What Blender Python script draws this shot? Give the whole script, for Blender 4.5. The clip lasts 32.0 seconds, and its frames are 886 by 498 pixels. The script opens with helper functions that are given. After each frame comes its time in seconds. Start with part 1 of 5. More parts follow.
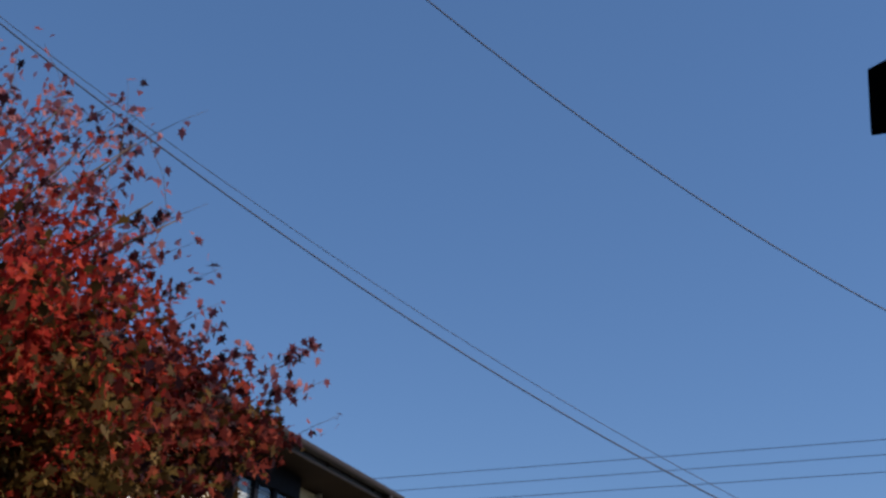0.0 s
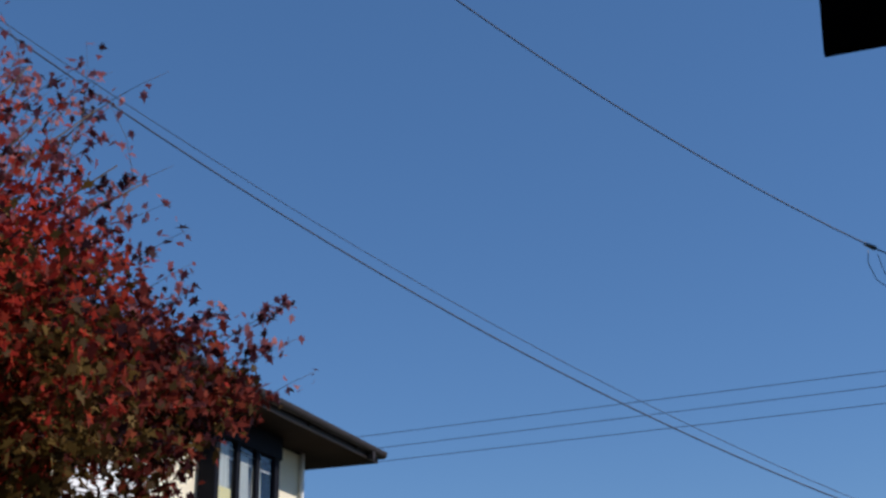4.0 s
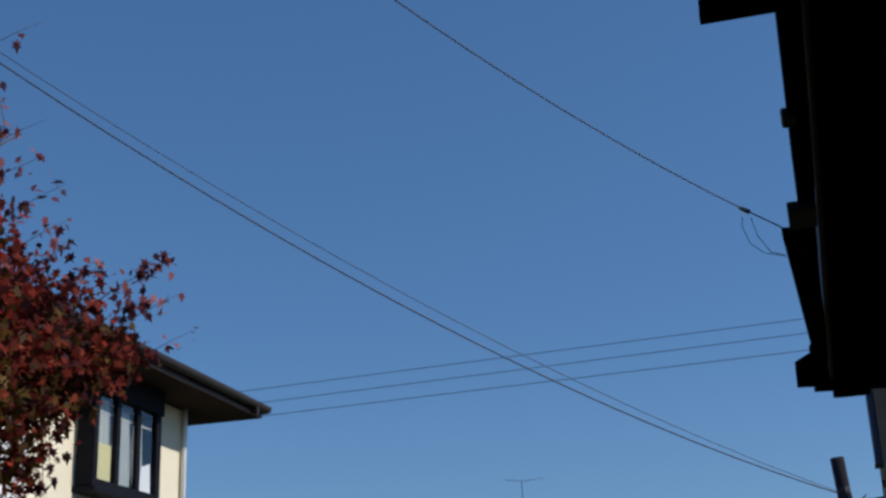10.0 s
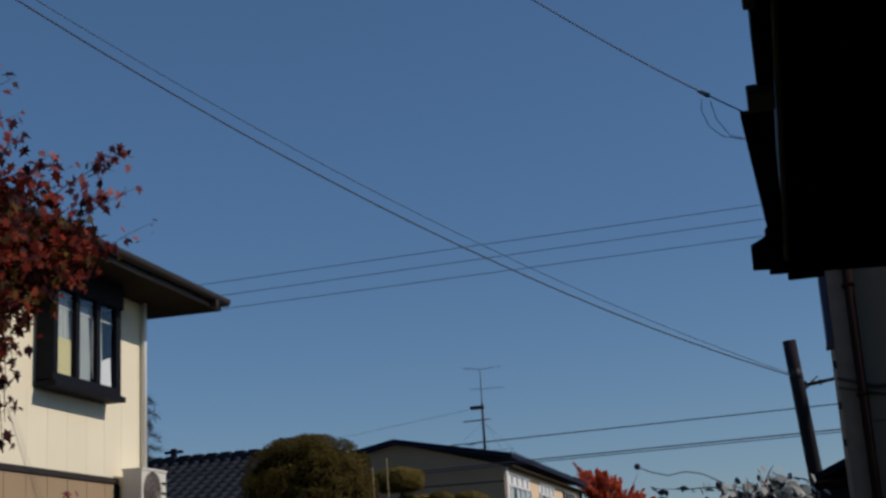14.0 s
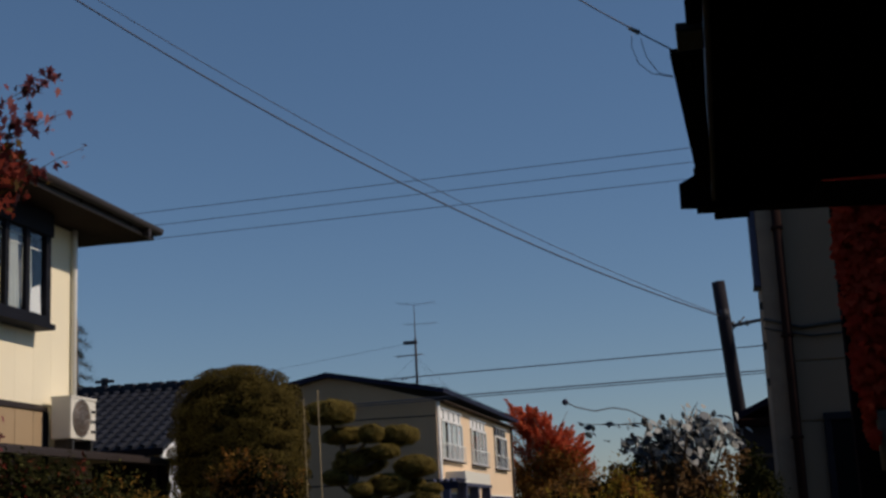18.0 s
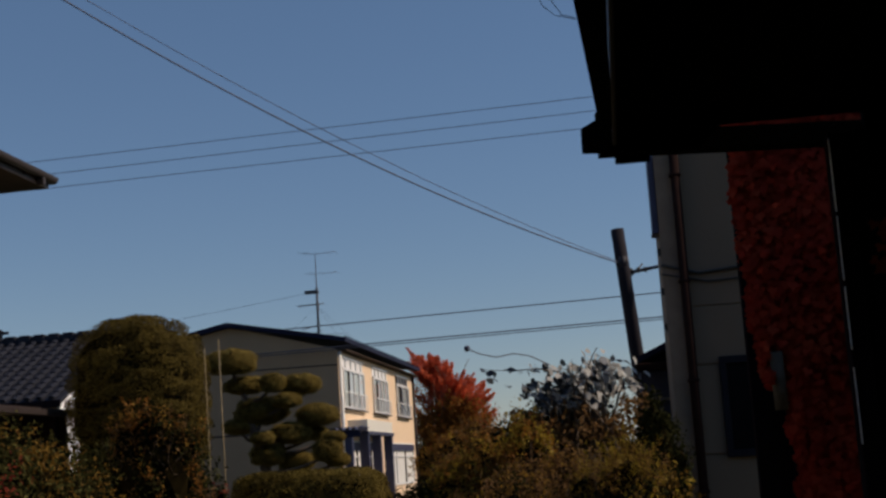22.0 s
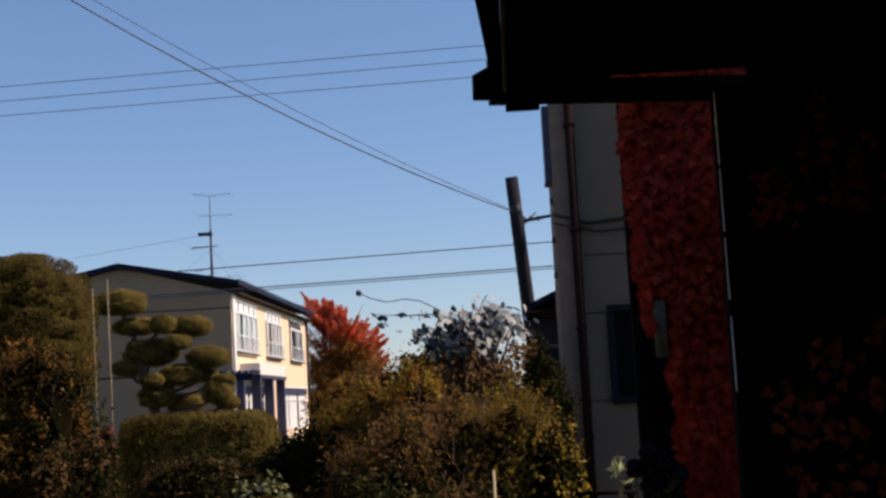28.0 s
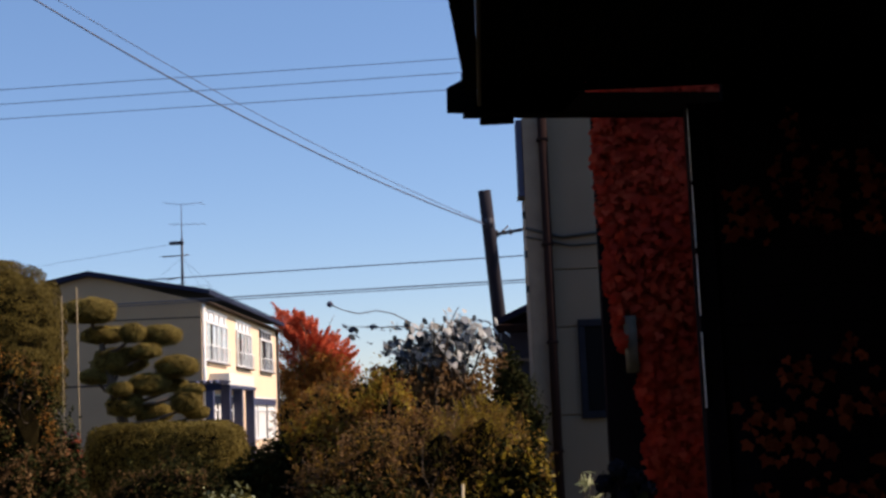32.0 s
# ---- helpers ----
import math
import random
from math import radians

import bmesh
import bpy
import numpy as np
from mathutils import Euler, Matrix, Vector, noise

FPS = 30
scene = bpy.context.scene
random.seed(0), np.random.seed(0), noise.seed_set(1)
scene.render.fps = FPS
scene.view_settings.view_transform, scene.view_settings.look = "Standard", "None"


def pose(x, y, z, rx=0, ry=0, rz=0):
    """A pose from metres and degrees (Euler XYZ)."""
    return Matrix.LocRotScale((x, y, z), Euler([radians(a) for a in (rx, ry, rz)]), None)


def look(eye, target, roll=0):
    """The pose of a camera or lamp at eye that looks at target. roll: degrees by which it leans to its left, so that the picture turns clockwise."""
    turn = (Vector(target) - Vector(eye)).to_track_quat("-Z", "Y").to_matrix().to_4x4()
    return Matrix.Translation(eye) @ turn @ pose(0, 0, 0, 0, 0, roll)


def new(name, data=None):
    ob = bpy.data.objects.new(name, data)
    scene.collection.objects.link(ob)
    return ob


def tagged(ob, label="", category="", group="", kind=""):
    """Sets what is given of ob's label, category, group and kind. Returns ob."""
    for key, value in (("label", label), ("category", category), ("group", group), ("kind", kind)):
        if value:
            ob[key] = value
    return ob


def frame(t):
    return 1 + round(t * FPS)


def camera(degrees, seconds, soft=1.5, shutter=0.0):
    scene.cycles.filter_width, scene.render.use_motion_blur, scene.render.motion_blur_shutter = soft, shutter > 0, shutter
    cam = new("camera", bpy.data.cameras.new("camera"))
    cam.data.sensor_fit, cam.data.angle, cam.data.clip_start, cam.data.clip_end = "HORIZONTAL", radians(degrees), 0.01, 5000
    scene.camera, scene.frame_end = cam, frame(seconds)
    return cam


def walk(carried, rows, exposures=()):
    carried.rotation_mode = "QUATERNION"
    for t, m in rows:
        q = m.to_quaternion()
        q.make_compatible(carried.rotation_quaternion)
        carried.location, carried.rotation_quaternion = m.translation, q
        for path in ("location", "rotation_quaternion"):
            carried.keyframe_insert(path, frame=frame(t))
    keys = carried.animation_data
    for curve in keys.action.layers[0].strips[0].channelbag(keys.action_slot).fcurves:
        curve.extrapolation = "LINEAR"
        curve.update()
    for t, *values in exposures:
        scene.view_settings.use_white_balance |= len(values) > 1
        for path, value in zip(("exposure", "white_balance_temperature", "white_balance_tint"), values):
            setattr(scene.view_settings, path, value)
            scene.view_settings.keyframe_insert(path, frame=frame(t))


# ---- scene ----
cam = camera(36.69, 32.0, soft=2.75)
PATH = [
    (0, 21.85, 23.12, 2.30, -0.042, -0.024, 0.044), (0.5, 23.24, 23.24, 1.26, -0.040, -0.022, 0.037),
    (1, 22.32, 20.84, 0.59, -0.038, -0.018, 0.024), (1.5, 23.31, 19.82, 0.28, -0.030, -0.014, 0.018),
    (2, 23.58, 20.19, 0.73, -0.024, -0.010, 0.015), (2.5, 22.38, 21.53, 0.16, -0.018, -0.011, 0.018),
    (3, 21.65, 21.07, -0.37, -0.013, -0.008, 0.013), (3.5, 20.91, 21.11, -0.49, -0.019, -0.006, 0.010),
    (5.5, 20.58, 22.52, -0.79, -0.022, -0.004, 0.005), (6, 21.22, 22.87, -0.19, -0.032, -0.005, 0.007),
    (6.5, 21.11, 22.52, -0.08, -0.036, -0.006, 0.005), (7, 20.50, 22.47, -0.22, -0.035, -0.006, 0.000),
    (7.5, 19.08, 22.07, -0.77, -0.028, 0.000, 0.002), (8, 17.80, 21.67, -1.37, -0.020, 0.012, 0.012),
    (8.5, 16.98, 21.18, -1.65, -0.014, 0.018, 0.020), (9, 16.50, 20.42, -1.93, -0.008, 0.019, 0.030),
    (9.5, 16.07, 19.97, -2.16, -0.007, 0.017, 0.043), (10, 15.52, 19.16, -2.25, -0.004, 0.020, 0.042),
    (10.5, 15.70, 19.03, -2.04, -0.005, 0.023, 0.041), (11, 15.16, 18.62, -2.19, -0.009, 0.022, 0.040),
    (11.5, 14.85, 18.05, -2.30, -0.013, 0.021, 0.043), (12, 14.45, 17.16, -2.26, -0.013, 0.017, 0.038),
    (12.5, 14.23, 16.93, -2.43, -0.015, 0.014, 0.033), (13, 14.15, 16.22, -2.50, -0.017, 0.012, 0.033),
    (13.5, 13.81, 15.61, -2.97, -0.018, 0.004, 0.029), (14, 13.80, 14.42, -3.46, -0.019, 0.005, 0.025),
    (14.5, 12.46, 14.61, -3.07, -0.017, -0.003, 0.024), (16.5, 12.92, 13.40, -2.34, -0.015, 0.002, 0.011),
    (17, 12.76, 13.20, -2.56, -0.009, 0.004, 0.008), (17.5, 12.26, 12.39, -2.61, -0.002, -0.004, 0.006),
    (18, 11.18, 11.54, -2.76, 0.011, -0.008, 0.001), (18.5, 11.14, 11.12, -2.83, 0.013, -0.014, -0.003),
    (19, 10.56, 10.60, -3.21, 0.009, -0.016, -0.010), (19.5, 10.11, 10.09, -3.20, 0.009, -0.014, -0.009),
    (20, 10.47, 10.46, -3.80, 0.009, -0.012, -0.007), (20.5, 9.55, 9.82, -3.73, 0.005, -0.007, -0.015),
    (21, 8.88, 9.36, -3.76, -0.002, -0.001, -0.022), (21.5, 8.21, 9.50, -3.91, -0.003, 0.002, -0.016),
    (22, 7.00, 9.15, -3.69, -0.001, 0.005, -0.019), (22.5, 7.00, 8.50, -3.77, -0.006, 0.009, -0.023),
    (23, 6.40, 8.13, -4.05, -0.004, 0.007, -0.026), (23.5, 6.30, 8.05, -4.33, 0.000, 0.002, -0.027),
    (24, 5.74, 7.64, -4.54, 0.013, -0.003, -0.029), (24.5, 5.09, 6.96, -4.28, 0.024, -0.014, -0.029),
    (25, 4.40, 6.68, -4.25, 0.032, -0.017, -0.033), (25.5, 3.58, 6.60, -3.99, 0.037, -0.016, -0.033),
    (26, 3.02, 6.50, -3.97, 0.043, -0.020, -0.031), (26.5, 2.89, 6.43, -3.94, 0.046, -0.020, -0.033),
    (28.5, 2.67, 6.61, -2.62, 0.034, -0.005, -0.033), (29, 2.68, 6.39, -2.36, 0.027, 0.000, -0.033),
    (29.5, 2.59, 6.22, -2.56, 0.025, 0.010, -0.036), (30, 2.07, 6.01, -2.57, 0.027, 0.016, -0.037),
    (30.5, 1.72, 6.00, -2.67, 0.030, 0.013, -0.036), (31, 1.48, 6.10, -2.67, 0.032, 0.010, -0.032),
    (31.5, 1.20, 6.38, -2.67, 0.039, 0.003, -0.034), (32, 1.46, 7.06, -2.38, 0.039, 0.002, -0.031),
]
EYE = Vector((0.0, 0.0, 1.6))


def aim(yaw, pitch, roll, *sway):
    """The camera's pose at the standpoint, from degrees: yaw to the left of +y, pitch up; and the sway of the hand-held eye in metres."""
    a, b = radians(yaw), radians(pitch)
    eye = EYE + Vector(sway)
    return look(eye, eye + Vector((-math.sin(a) * math.cos(b), math.cos(a) * math.cos(b), math.sin(b))), roll)


# seconds, stops, kelvin, tint
EXPOSURES = [(0.0, 0.41, 6500.0, 18.5), (1.0, 0.23, 6450.0, 18.0), (2.0, 0.22, 6400.0, 17.0), (3.0, 0.23, 6150.0, 15.5), (7.0, 0.25, 5900.0, 13.5), (9.5, 0.15, 6000.0, 11.5), (12.0, 0.06, 6250.0, 10.5), (13.0, -0.15, 6400.0, 11.0),
             (14.0, -0.24, 6550.0, 12.5), (17.0, -0.26, 7050.0, 15.0), (20.0, -0.11, 7450.0, 17.0), (23.0, 0.05, 7600.0, 19.0), (25.0, 0.34, 7550.0, 21.0), (26.0, 0.62, 7350.0, 22.5), (29.0, 0.8, 7300.0, 23.0), (32.0, 1.02, 7300.0, 23.0)]
walk(cam, [(t, aim(*row)) for t, *row in PATH], EXPOSURES)

# ---- sky and sun ----
SUN_AZ, SUN_EL = 82.0, 37.0   # degrees, azimuth from +y towards +x
world = bpy.data.worlds.new("sky")
scene.world = world
world.use_nodes = True
wn = world.node_tree
sky = wn.nodes.new("ShaderNodeTexSky")
sky.sky_type, sky.sun_disc = "NISHITA", False
sky.sun_elevation, sky.sun_rotation = radians(SUN_EL), radians(SUN_AZ)
sky.altitude, sky.air_density, sky.dust_density, sky.ozone_density = 100, 1.0, 0.25, 4.5
rich = wn.nodes.new("ShaderNodeHueSaturation")
rich.inputs["Saturation"].default_value = 1.1
haze = wn.nodes.new("ShaderNodeMix")
haze.data_type = "RGBA"
haze.inputs[0].default_value = 0.3
haze.inputs[7].default_value = (1.2, 2.3, 4.15, 1)
wn.links.new(sky.outputs[0], haze.inputs[6])
wn.links.new(haze.outputs[2], rich.inputs["Color"])
wn.links.new(rich.outputs[0], wn.nodes["Background"].inputs[0])
wn.nodes["Background"].inputs[1].default_value = 0.085
sun_data = bpy.data.lights.new("sun", "SUN")
sun_data.energy, sun_data.angle, sun_data.color = 3.2, radians(0.53), (1.0, 0.9, 0.76)
sun = new("sun", sun_data)
sa, se = radians(SUN_AZ), radians(SUN_EL)
sun.matrix_world = look(Vector((0, 0, 30)) + 30 * Vector((math.sin(sa) * math.cos(se), math.cos(sa) * math.cos(se), math.sin(se))), (0, 0, 30))


# ---- materials ----
def material(name, colour, rough=0.7, metal=0.0, var=0.25, scale=6.0, fine=60.0, bump=0.15, island=0.0, obj=0.0, trans=0.0, spec=0.4, stretch=(1, 1, 1)):
    """A surface with colour variation at two scales, fine relief, and variation by piece."""
    m = bpy.data.materials.new(name)
    m.use_nodes = True
    t = m.node_tree
    n, l = t.nodes, t.links
    b = n["Principled BSDF"]
    b.inputs["Roughness"].default_value, b.inputs["Metallic"].default_value = rough, metal
    b.inputs["Specular IOR Level"].default_value = spec
    co = n.new("ShaderNodeTexCoord")
    mp = n.new("ShaderNodeMapping")
    mp.inputs["Scale"].default_value = stretch
    l.new(co.outputs["Object"], mp.inputs[0])
    big, small = n.new("ShaderNodeTexNoise"), n.new("ShaderNodeTexNoise")
    big.inputs["Scale"].default_value, small.inputs["Scale"].default_value = scale, fine
    big.inputs["Detail"].default_value, small.inputs["Detail"].default_value = 4, 3
    l.new(mp.outputs[0], big.inputs[0]), l.new(mp.outputs[0], small.inputs[0])
    add = n.new("ShaderNodeMath")
    add.operation = "MULTIPLY_ADD"
    l.new(small.outputs[0], add.inputs[0])
    add.inputs[1].default_value = 0.5
    l.new(big.outputs[0], add.inputs[2])
    last = add.outputs[0]
    for on, socket in ((island, ("ShaderNodeNewGeometry", "Random Per Island")), (obj, ("ShaderNodeObjectInfo", "Random"))):
        if on:
            g, a = n.new(socket[0]), n.new("ShaderNodeMath")
            a.operation = "MULTIPLY_ADD"
            l.new(g.outputs[socket[1]], a.inputs[0])
            a.inputs[1].default_value = on
            l.new(last, a.inputs[2])
            last = a.outputs[0]
    top = 1.5 + island + obj
    ramp = n.new("ShaderNodeMapRange")
    ramp.inputs["From Min"].default_value, ramp.inputs["From Max"].default_value = 0.3, top - 0.35
    l.new(last, ramp.inputs["Value"])
    cr = n.new("ShaderNodeValToRGB")
    stops = colour if isinstance(colour[0], tuple) else [tuple(c * (1 - var) for c in colour), tuple(min(c * (1 + var), 0.95) for c in colour)]
    for i, c in enumerate(stops):
        e = cr.color_ramp.elements[i] if i < 2 else cr.color_ramp.elements.new(1.0)
        e.position = i / (len(stops) - 1)
    for i, c in enumerate(stops):
        cr.color_ramp.elements[i].position = i / (len(stops) - 1)
        cr.color_ramp.elements[i].color = (*c, 1)
    l.new(ramp.outputs[0], cr.inputs[0])
    l.new(cr.outputs[0], b.inputs["Base Color"])
    if bump:
        bp = n.new("ShaderNodeBump")
        bp.inputs["Strength"].default_value, bp.inputs["Distance"].default_value = bump, 0.01
        l.new(small.outputs[0], bp.inputs["Height"])
        l.new(bp.outputs[0], b.inputs["Normal"])
    if trans:
        tr, mx = n.new("ShaderNodeBsdfTranslucent"), n.new("ShaderNodeMixShader")
        l.new(cr.outputs[0], tr.inputs[0])
        mx.inputs[0].default_value = trans
        l.new(b.outputs[0], mx.inputs[1]), l.new(tr.outputs[0], mx.inputs[2])
        l.new(mx.outputs[0], n["Material Output"].inputs[0])
    return m


def glass(name, tint, rough=0.02, clear=0.6):
    """A window pane: a glossy coat over a clear, slightly tinted sheet."""
    m = bpy.data.materials.new(name)
    m.use_nodes = True
    n, l = m.node_tree.nodes, m.node_tree.links
    g, t, mx, fr = n.new("ShaderNodeBsdfGlossy"), n.new("ShaderNodeBsdfTransparent"), n.new("ShaderNodeMixShader"), n.new("ShaderNodeLayerWeight")
    g.inputs["Roughness"].default_value = rough
    t.inputs[0].default_value = (*(c * clear for c in tint), 1)
    pw = n.new("ShaderNodeMath")
    pw.operation = "POWER"
    pw.inputs[1].default_value = 4.0
    l.new(fr.outputs["Facing"], pw.inputs[0])
    sc = n.new("ShaderNodeMath")
    sc.operation = "MULTIPLY_ADD"
    sc.inputs[1].default_value, sc.inputs[2].default_value = 0.88, 0.1
    l.new(pw.outputs[0], sc.inputs[0])
    l.new(sc.outputs[0], mx.inputs[0]), l.new(t.outputs[0], mx.inputs[1]), l.new(g.outputs[0], mx.inputs[2])
    l.new(mx.outputs[0], n["Material Output"].inputs[0])
    return m


M = dict(
    cream=material("cream_siding", (0.85, 0.78, 0.6), 0.75, var=0.06, scale=1.2, fine=90, obj=0.3, bump=0.2),
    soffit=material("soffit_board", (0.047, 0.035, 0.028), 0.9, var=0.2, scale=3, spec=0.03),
    gutter=material("brown_gutter", (0.034, 0.026, 0.025), 0.5, var=0.25, scale=5, bump=0.05, spec=0.25),
    darkframe=material("dark_bronze_frame", (0.012, 0.013, 0.019), 0.6, var=0.3, spec=0.05),
    tan=material("tan_siding", (0.36, 0.26, 0.16), 0.8, var=0.1, scale=2, fine=70, obj=0.3),
    curtain=material("lace_curtain", (0.76, 0.79, 0.76), 0.9, var=0.08, scale=4, trans=0.35),
    whitecurtain=material("white_sheet", (0.85, 0.85, 0.85), 0.8, var=0.04, scale=4),
    glass=glass("window_glass", (0.92, 0.97, 0.98), clear=0.98),
    downpipe=material("white_downpipe", (0.82, 0.82, 0.78), 0.4, var=0.08, scale=4),
    white=material("white_enamel", (0.72, 0.7, 0.63), 0.4, var=0.06, scale=8),
    black=material("black_plastic", (0.02, 0.02, 0.02), 0.5),
    darktile=material("blue_grey_roof_tile", (0.02, 0.023, 0.034), 0.75, var=0.3, scale=4, obj=0.8, bump=0.2, spec=0.15),
    roof2=material("dark_sheet_roof", (0.008, 0.01, 0.03), 0.65, var=0.3, scale=2, spec=0.15),
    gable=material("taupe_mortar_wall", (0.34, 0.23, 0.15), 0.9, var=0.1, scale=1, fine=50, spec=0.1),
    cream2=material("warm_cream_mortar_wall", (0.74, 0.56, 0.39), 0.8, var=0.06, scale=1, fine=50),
    alu=material("pale_window_sash", (0.66, 0.67, 0.68), 0.5, var=0.08),
    whitewin=material("pale_window_panel", (0.75, 0.76, 0.78), 0.5, var=0.08, scale=3),
    porch=material("blue_grey_porch", (0.03, 0.034, 0.075), 0.5, var=0.2, scale=5),
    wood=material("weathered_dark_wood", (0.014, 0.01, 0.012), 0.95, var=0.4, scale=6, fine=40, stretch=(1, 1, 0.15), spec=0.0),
    # eave timber near black: the deep shade under the roof is in the colour
    eavewood=material("shade_black_eave_board", (0.0022, 0.002, 0.0022), 0.9, var=0.4, scale=5, fine=40, spec=0.02, bump=0.05),
    polewood=material("creosoted_pole", (0.022, 0.02, 0.026), 0.85, var=0.35, scale=7, fine=50, stretch=(1, 1, 0.1), spec=0.1),
    grey=material("grey_mortar_panel", (0.158, 0.12, 0.09), 0.9, var=0.14, scale=1.5, fine=60, obj=0.3, spec=0.06),
    greytrim=material("pale_corner_trim", (0.2, 0.155, 0.12), 0.85, var=0.2, scale=6, spec=0.1),
    redpipe=material("red_brown_pipe", (0.02, 0.011, 0.01), 0.9, var=0.3, scale=7, spec=0.02),
    wire=material("weathered_cable", (0.05, 0.055, 0.085), 0.6, var=0.2),
    ceramic=material("white_porcelain", (0.8, 0.8, 0.78), 0.2, var=0.05),
    steel=material("galvanised_steel", (0.3, 0.3, 0.31), 0.45, metal=0.8, var=0.15),
    bamboo=material("dry_bamboo", (0.26, 0.2, 0.11), 0.7, var=0.2, scale=9),
    stakewood=material("pale_stake_wood", (0.55, 0.46, 0.28), 0.7, var=0.2, scale=9),
    hedge=material("hedge_leaf", ((0.045, 0.034, 0.01), (0.12, 0.09, 0.022), (0.2, 0.152, 0.038)), 0.65, scale=5.0, fine=18, island=0.4, trans=0.2, bump=0, spec=0.04),
    concrete=material("concrete_pole", (0.4, 0.39, 0.37), 0.85, var=0.1),
    bark=material("grey_brown_bark", (0.11, 0.08, 0.06), 0.9, var=0.4, scale=14, fine=70, bump=0.5),
    soil=material("garden_soil_and_grass", ((0.05, 0.04, 0.025), (0.06, 0.065, 0.025), (0.09, 0.085, 0.04)), 0.95, scale=0.8, fine=25, bump=0.4),
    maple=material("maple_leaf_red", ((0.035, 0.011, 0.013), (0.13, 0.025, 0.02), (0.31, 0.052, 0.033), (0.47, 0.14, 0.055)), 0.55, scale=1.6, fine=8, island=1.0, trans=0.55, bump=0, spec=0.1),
    # scarlet brightened for sun, mauve lightened for skylight, turning leaves darkened for shade
    maplebright=material("maple_leaf_sunlit_scarlet", ((0.2, 0.018, 0.016), (0.48, 0.045, 0.03), (0.68, 0.12, 0.05)), 0.55, scale=1.6, fine=8, island=0.9, trans=0.55, bump=0, spec=0.1),
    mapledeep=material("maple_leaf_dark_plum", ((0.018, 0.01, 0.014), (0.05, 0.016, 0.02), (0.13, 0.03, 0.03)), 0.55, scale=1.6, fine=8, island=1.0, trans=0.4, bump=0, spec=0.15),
    maplerim=material("maple_leaf_skylit_mauve", ((0.12, 0.04, 0.06), (0.36, 0.11, 0.12), (0.66, 0.28, 0.25)), 0.5, scale=1.6, fine=8, island=1.0, trans=0.5, bump=0, spec=0.15),
    maplegreen=material("maple_leaf_turning_shaded", ((0.02, 0.012, 0.007), (0.08, 0.045, 0.013), (0.3, 0.19, 0.05)), 0.55, scale=1.5, fine=8, island=1.0, trans=0.35, bump=0, spec=0.1),
    farmaple=material("scarlet_far_leaf", ((0.36, 0.05, 0.03), (0.62, 0.12, 0.055), (0.74, 0.22, 0.09)), 0.6, scale=0.9, fine=8, island=1.0, trans=0.5, bump=0, spec=0.1),
    topiary=material("clipped_yew_leaf", ((0.026, 0.019, 0.006), (0.088, 0.066, 0.016), (0.165, 0.122, 0.03)), 0.65, scale=3.0, fine=18, island=0.28, trans=0.2, bump=0, spec=0.05),
    pine=material("pine_needle", ((0.075, 0.055, 0.015), (0.21, 0.155, 0.042), (0.35, 0.265, 0.07)), 0.6, scale=4.5, fine=14, island=0.5, trans=0.2, bump=0, spec=0.08),
    # evergreen leaf, darkened further for the shade its shrubs stand in
    dark_leaf=material("shade_dark_evergreen_leaf", ((0.007, 0.008, 0.003), (0.017, 0.019, 0.006), (0.04, 0.038, 0.013)), 0.8, scale=3.2, fine=10, island=0.35, trans=0.2, bump=0, spec=0.02),
    olive_leaf=material("olive_brown_leaf", ((0.05, 0.027, 0.008), (0.19, 0.105, 0.022), (0.4, 0.24, 0.047)), 0.6, scale=4.5, fine=11, island=0.6, trans=0.48, bump=0, spec=0.1),
    yellow_leaf=material("yellow_green_leaf", ((0.08, 0.058, 0.01), (0.28, 0.2, 0.026), (0.52, 0.38, 0.06)), 0.55, scale=4.5, fine=11, island=0.6, trans=0.48, bump=0, spec=0.1),
    orange_leaf=material("orange_brown_leaf", ((0.075, 0.03, 0.01), (0.24, 0.1, 0.022), (0.46, 0.22, 0.05)), 0.6, scale=4.5, fine=11, island=0.6, trans=0.48, bump=0, spec=0.1),
    brown_leaf=material("dry_brown_leaf", ((0.036, 0.02, 0.012), (0.135, 0.074, 0.032), (0.33, 0.2, 0.09)), 0.7, scale=4.5, fine=11, island=0.6, trans=0.48, bump=0, spec=0.05),
    white_petal=material("white_petal", (0.6, 0.6, 0.55), 0.6, var=0.15),
    # dark blue for shaded leaves mirroring the sky, pale for sunlit ones
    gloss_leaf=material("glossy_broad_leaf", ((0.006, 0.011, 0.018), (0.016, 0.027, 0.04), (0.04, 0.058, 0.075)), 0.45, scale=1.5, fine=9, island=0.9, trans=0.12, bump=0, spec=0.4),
    sunlit_leaf=material("sunlit_pale_leaf", ((0.26, 0.27, 0.27), (0.66, 0.67, 0.65)), 0.7, scale=2, fine=9, island=0.9, trans=0.3, bump=0, spec=0.1),
    ivy=material("red_ivy_leaf", ((0.3, 0.02, 0.012), (0.5, 0.04, 0.018), (0.66, 0.1, 0.04)), 0.5, scale=3.0, fine=9, island=0.35, trans=0.25, bump=0, spec=0.05),
    green_leaf=material("mid_green_leaf", ((0.014, 0.014, 0.005), (0.055, 0.055, 0.017), (0.15, 0.135, 0.042)), 0.65, scale=3.2, fine=9, island=0.4, trans=0.25, bump=0, spec=0.03),
    # near black: the shade between leaves is put into this colour
    inner_shade=material("shaded_inner_foliage", ((0.005, 0.004, 0.002), (0.02, 0.015, 0.006)), 0.95, scale=12, fine=40, bump=0.4, spec=0.0),
    twig=material("brown_twig", (0.06, 0.04, 0.025), 0.8, var=0.3, scale=10),
    # darker copy of the red ivy: porch shade is put into its colour
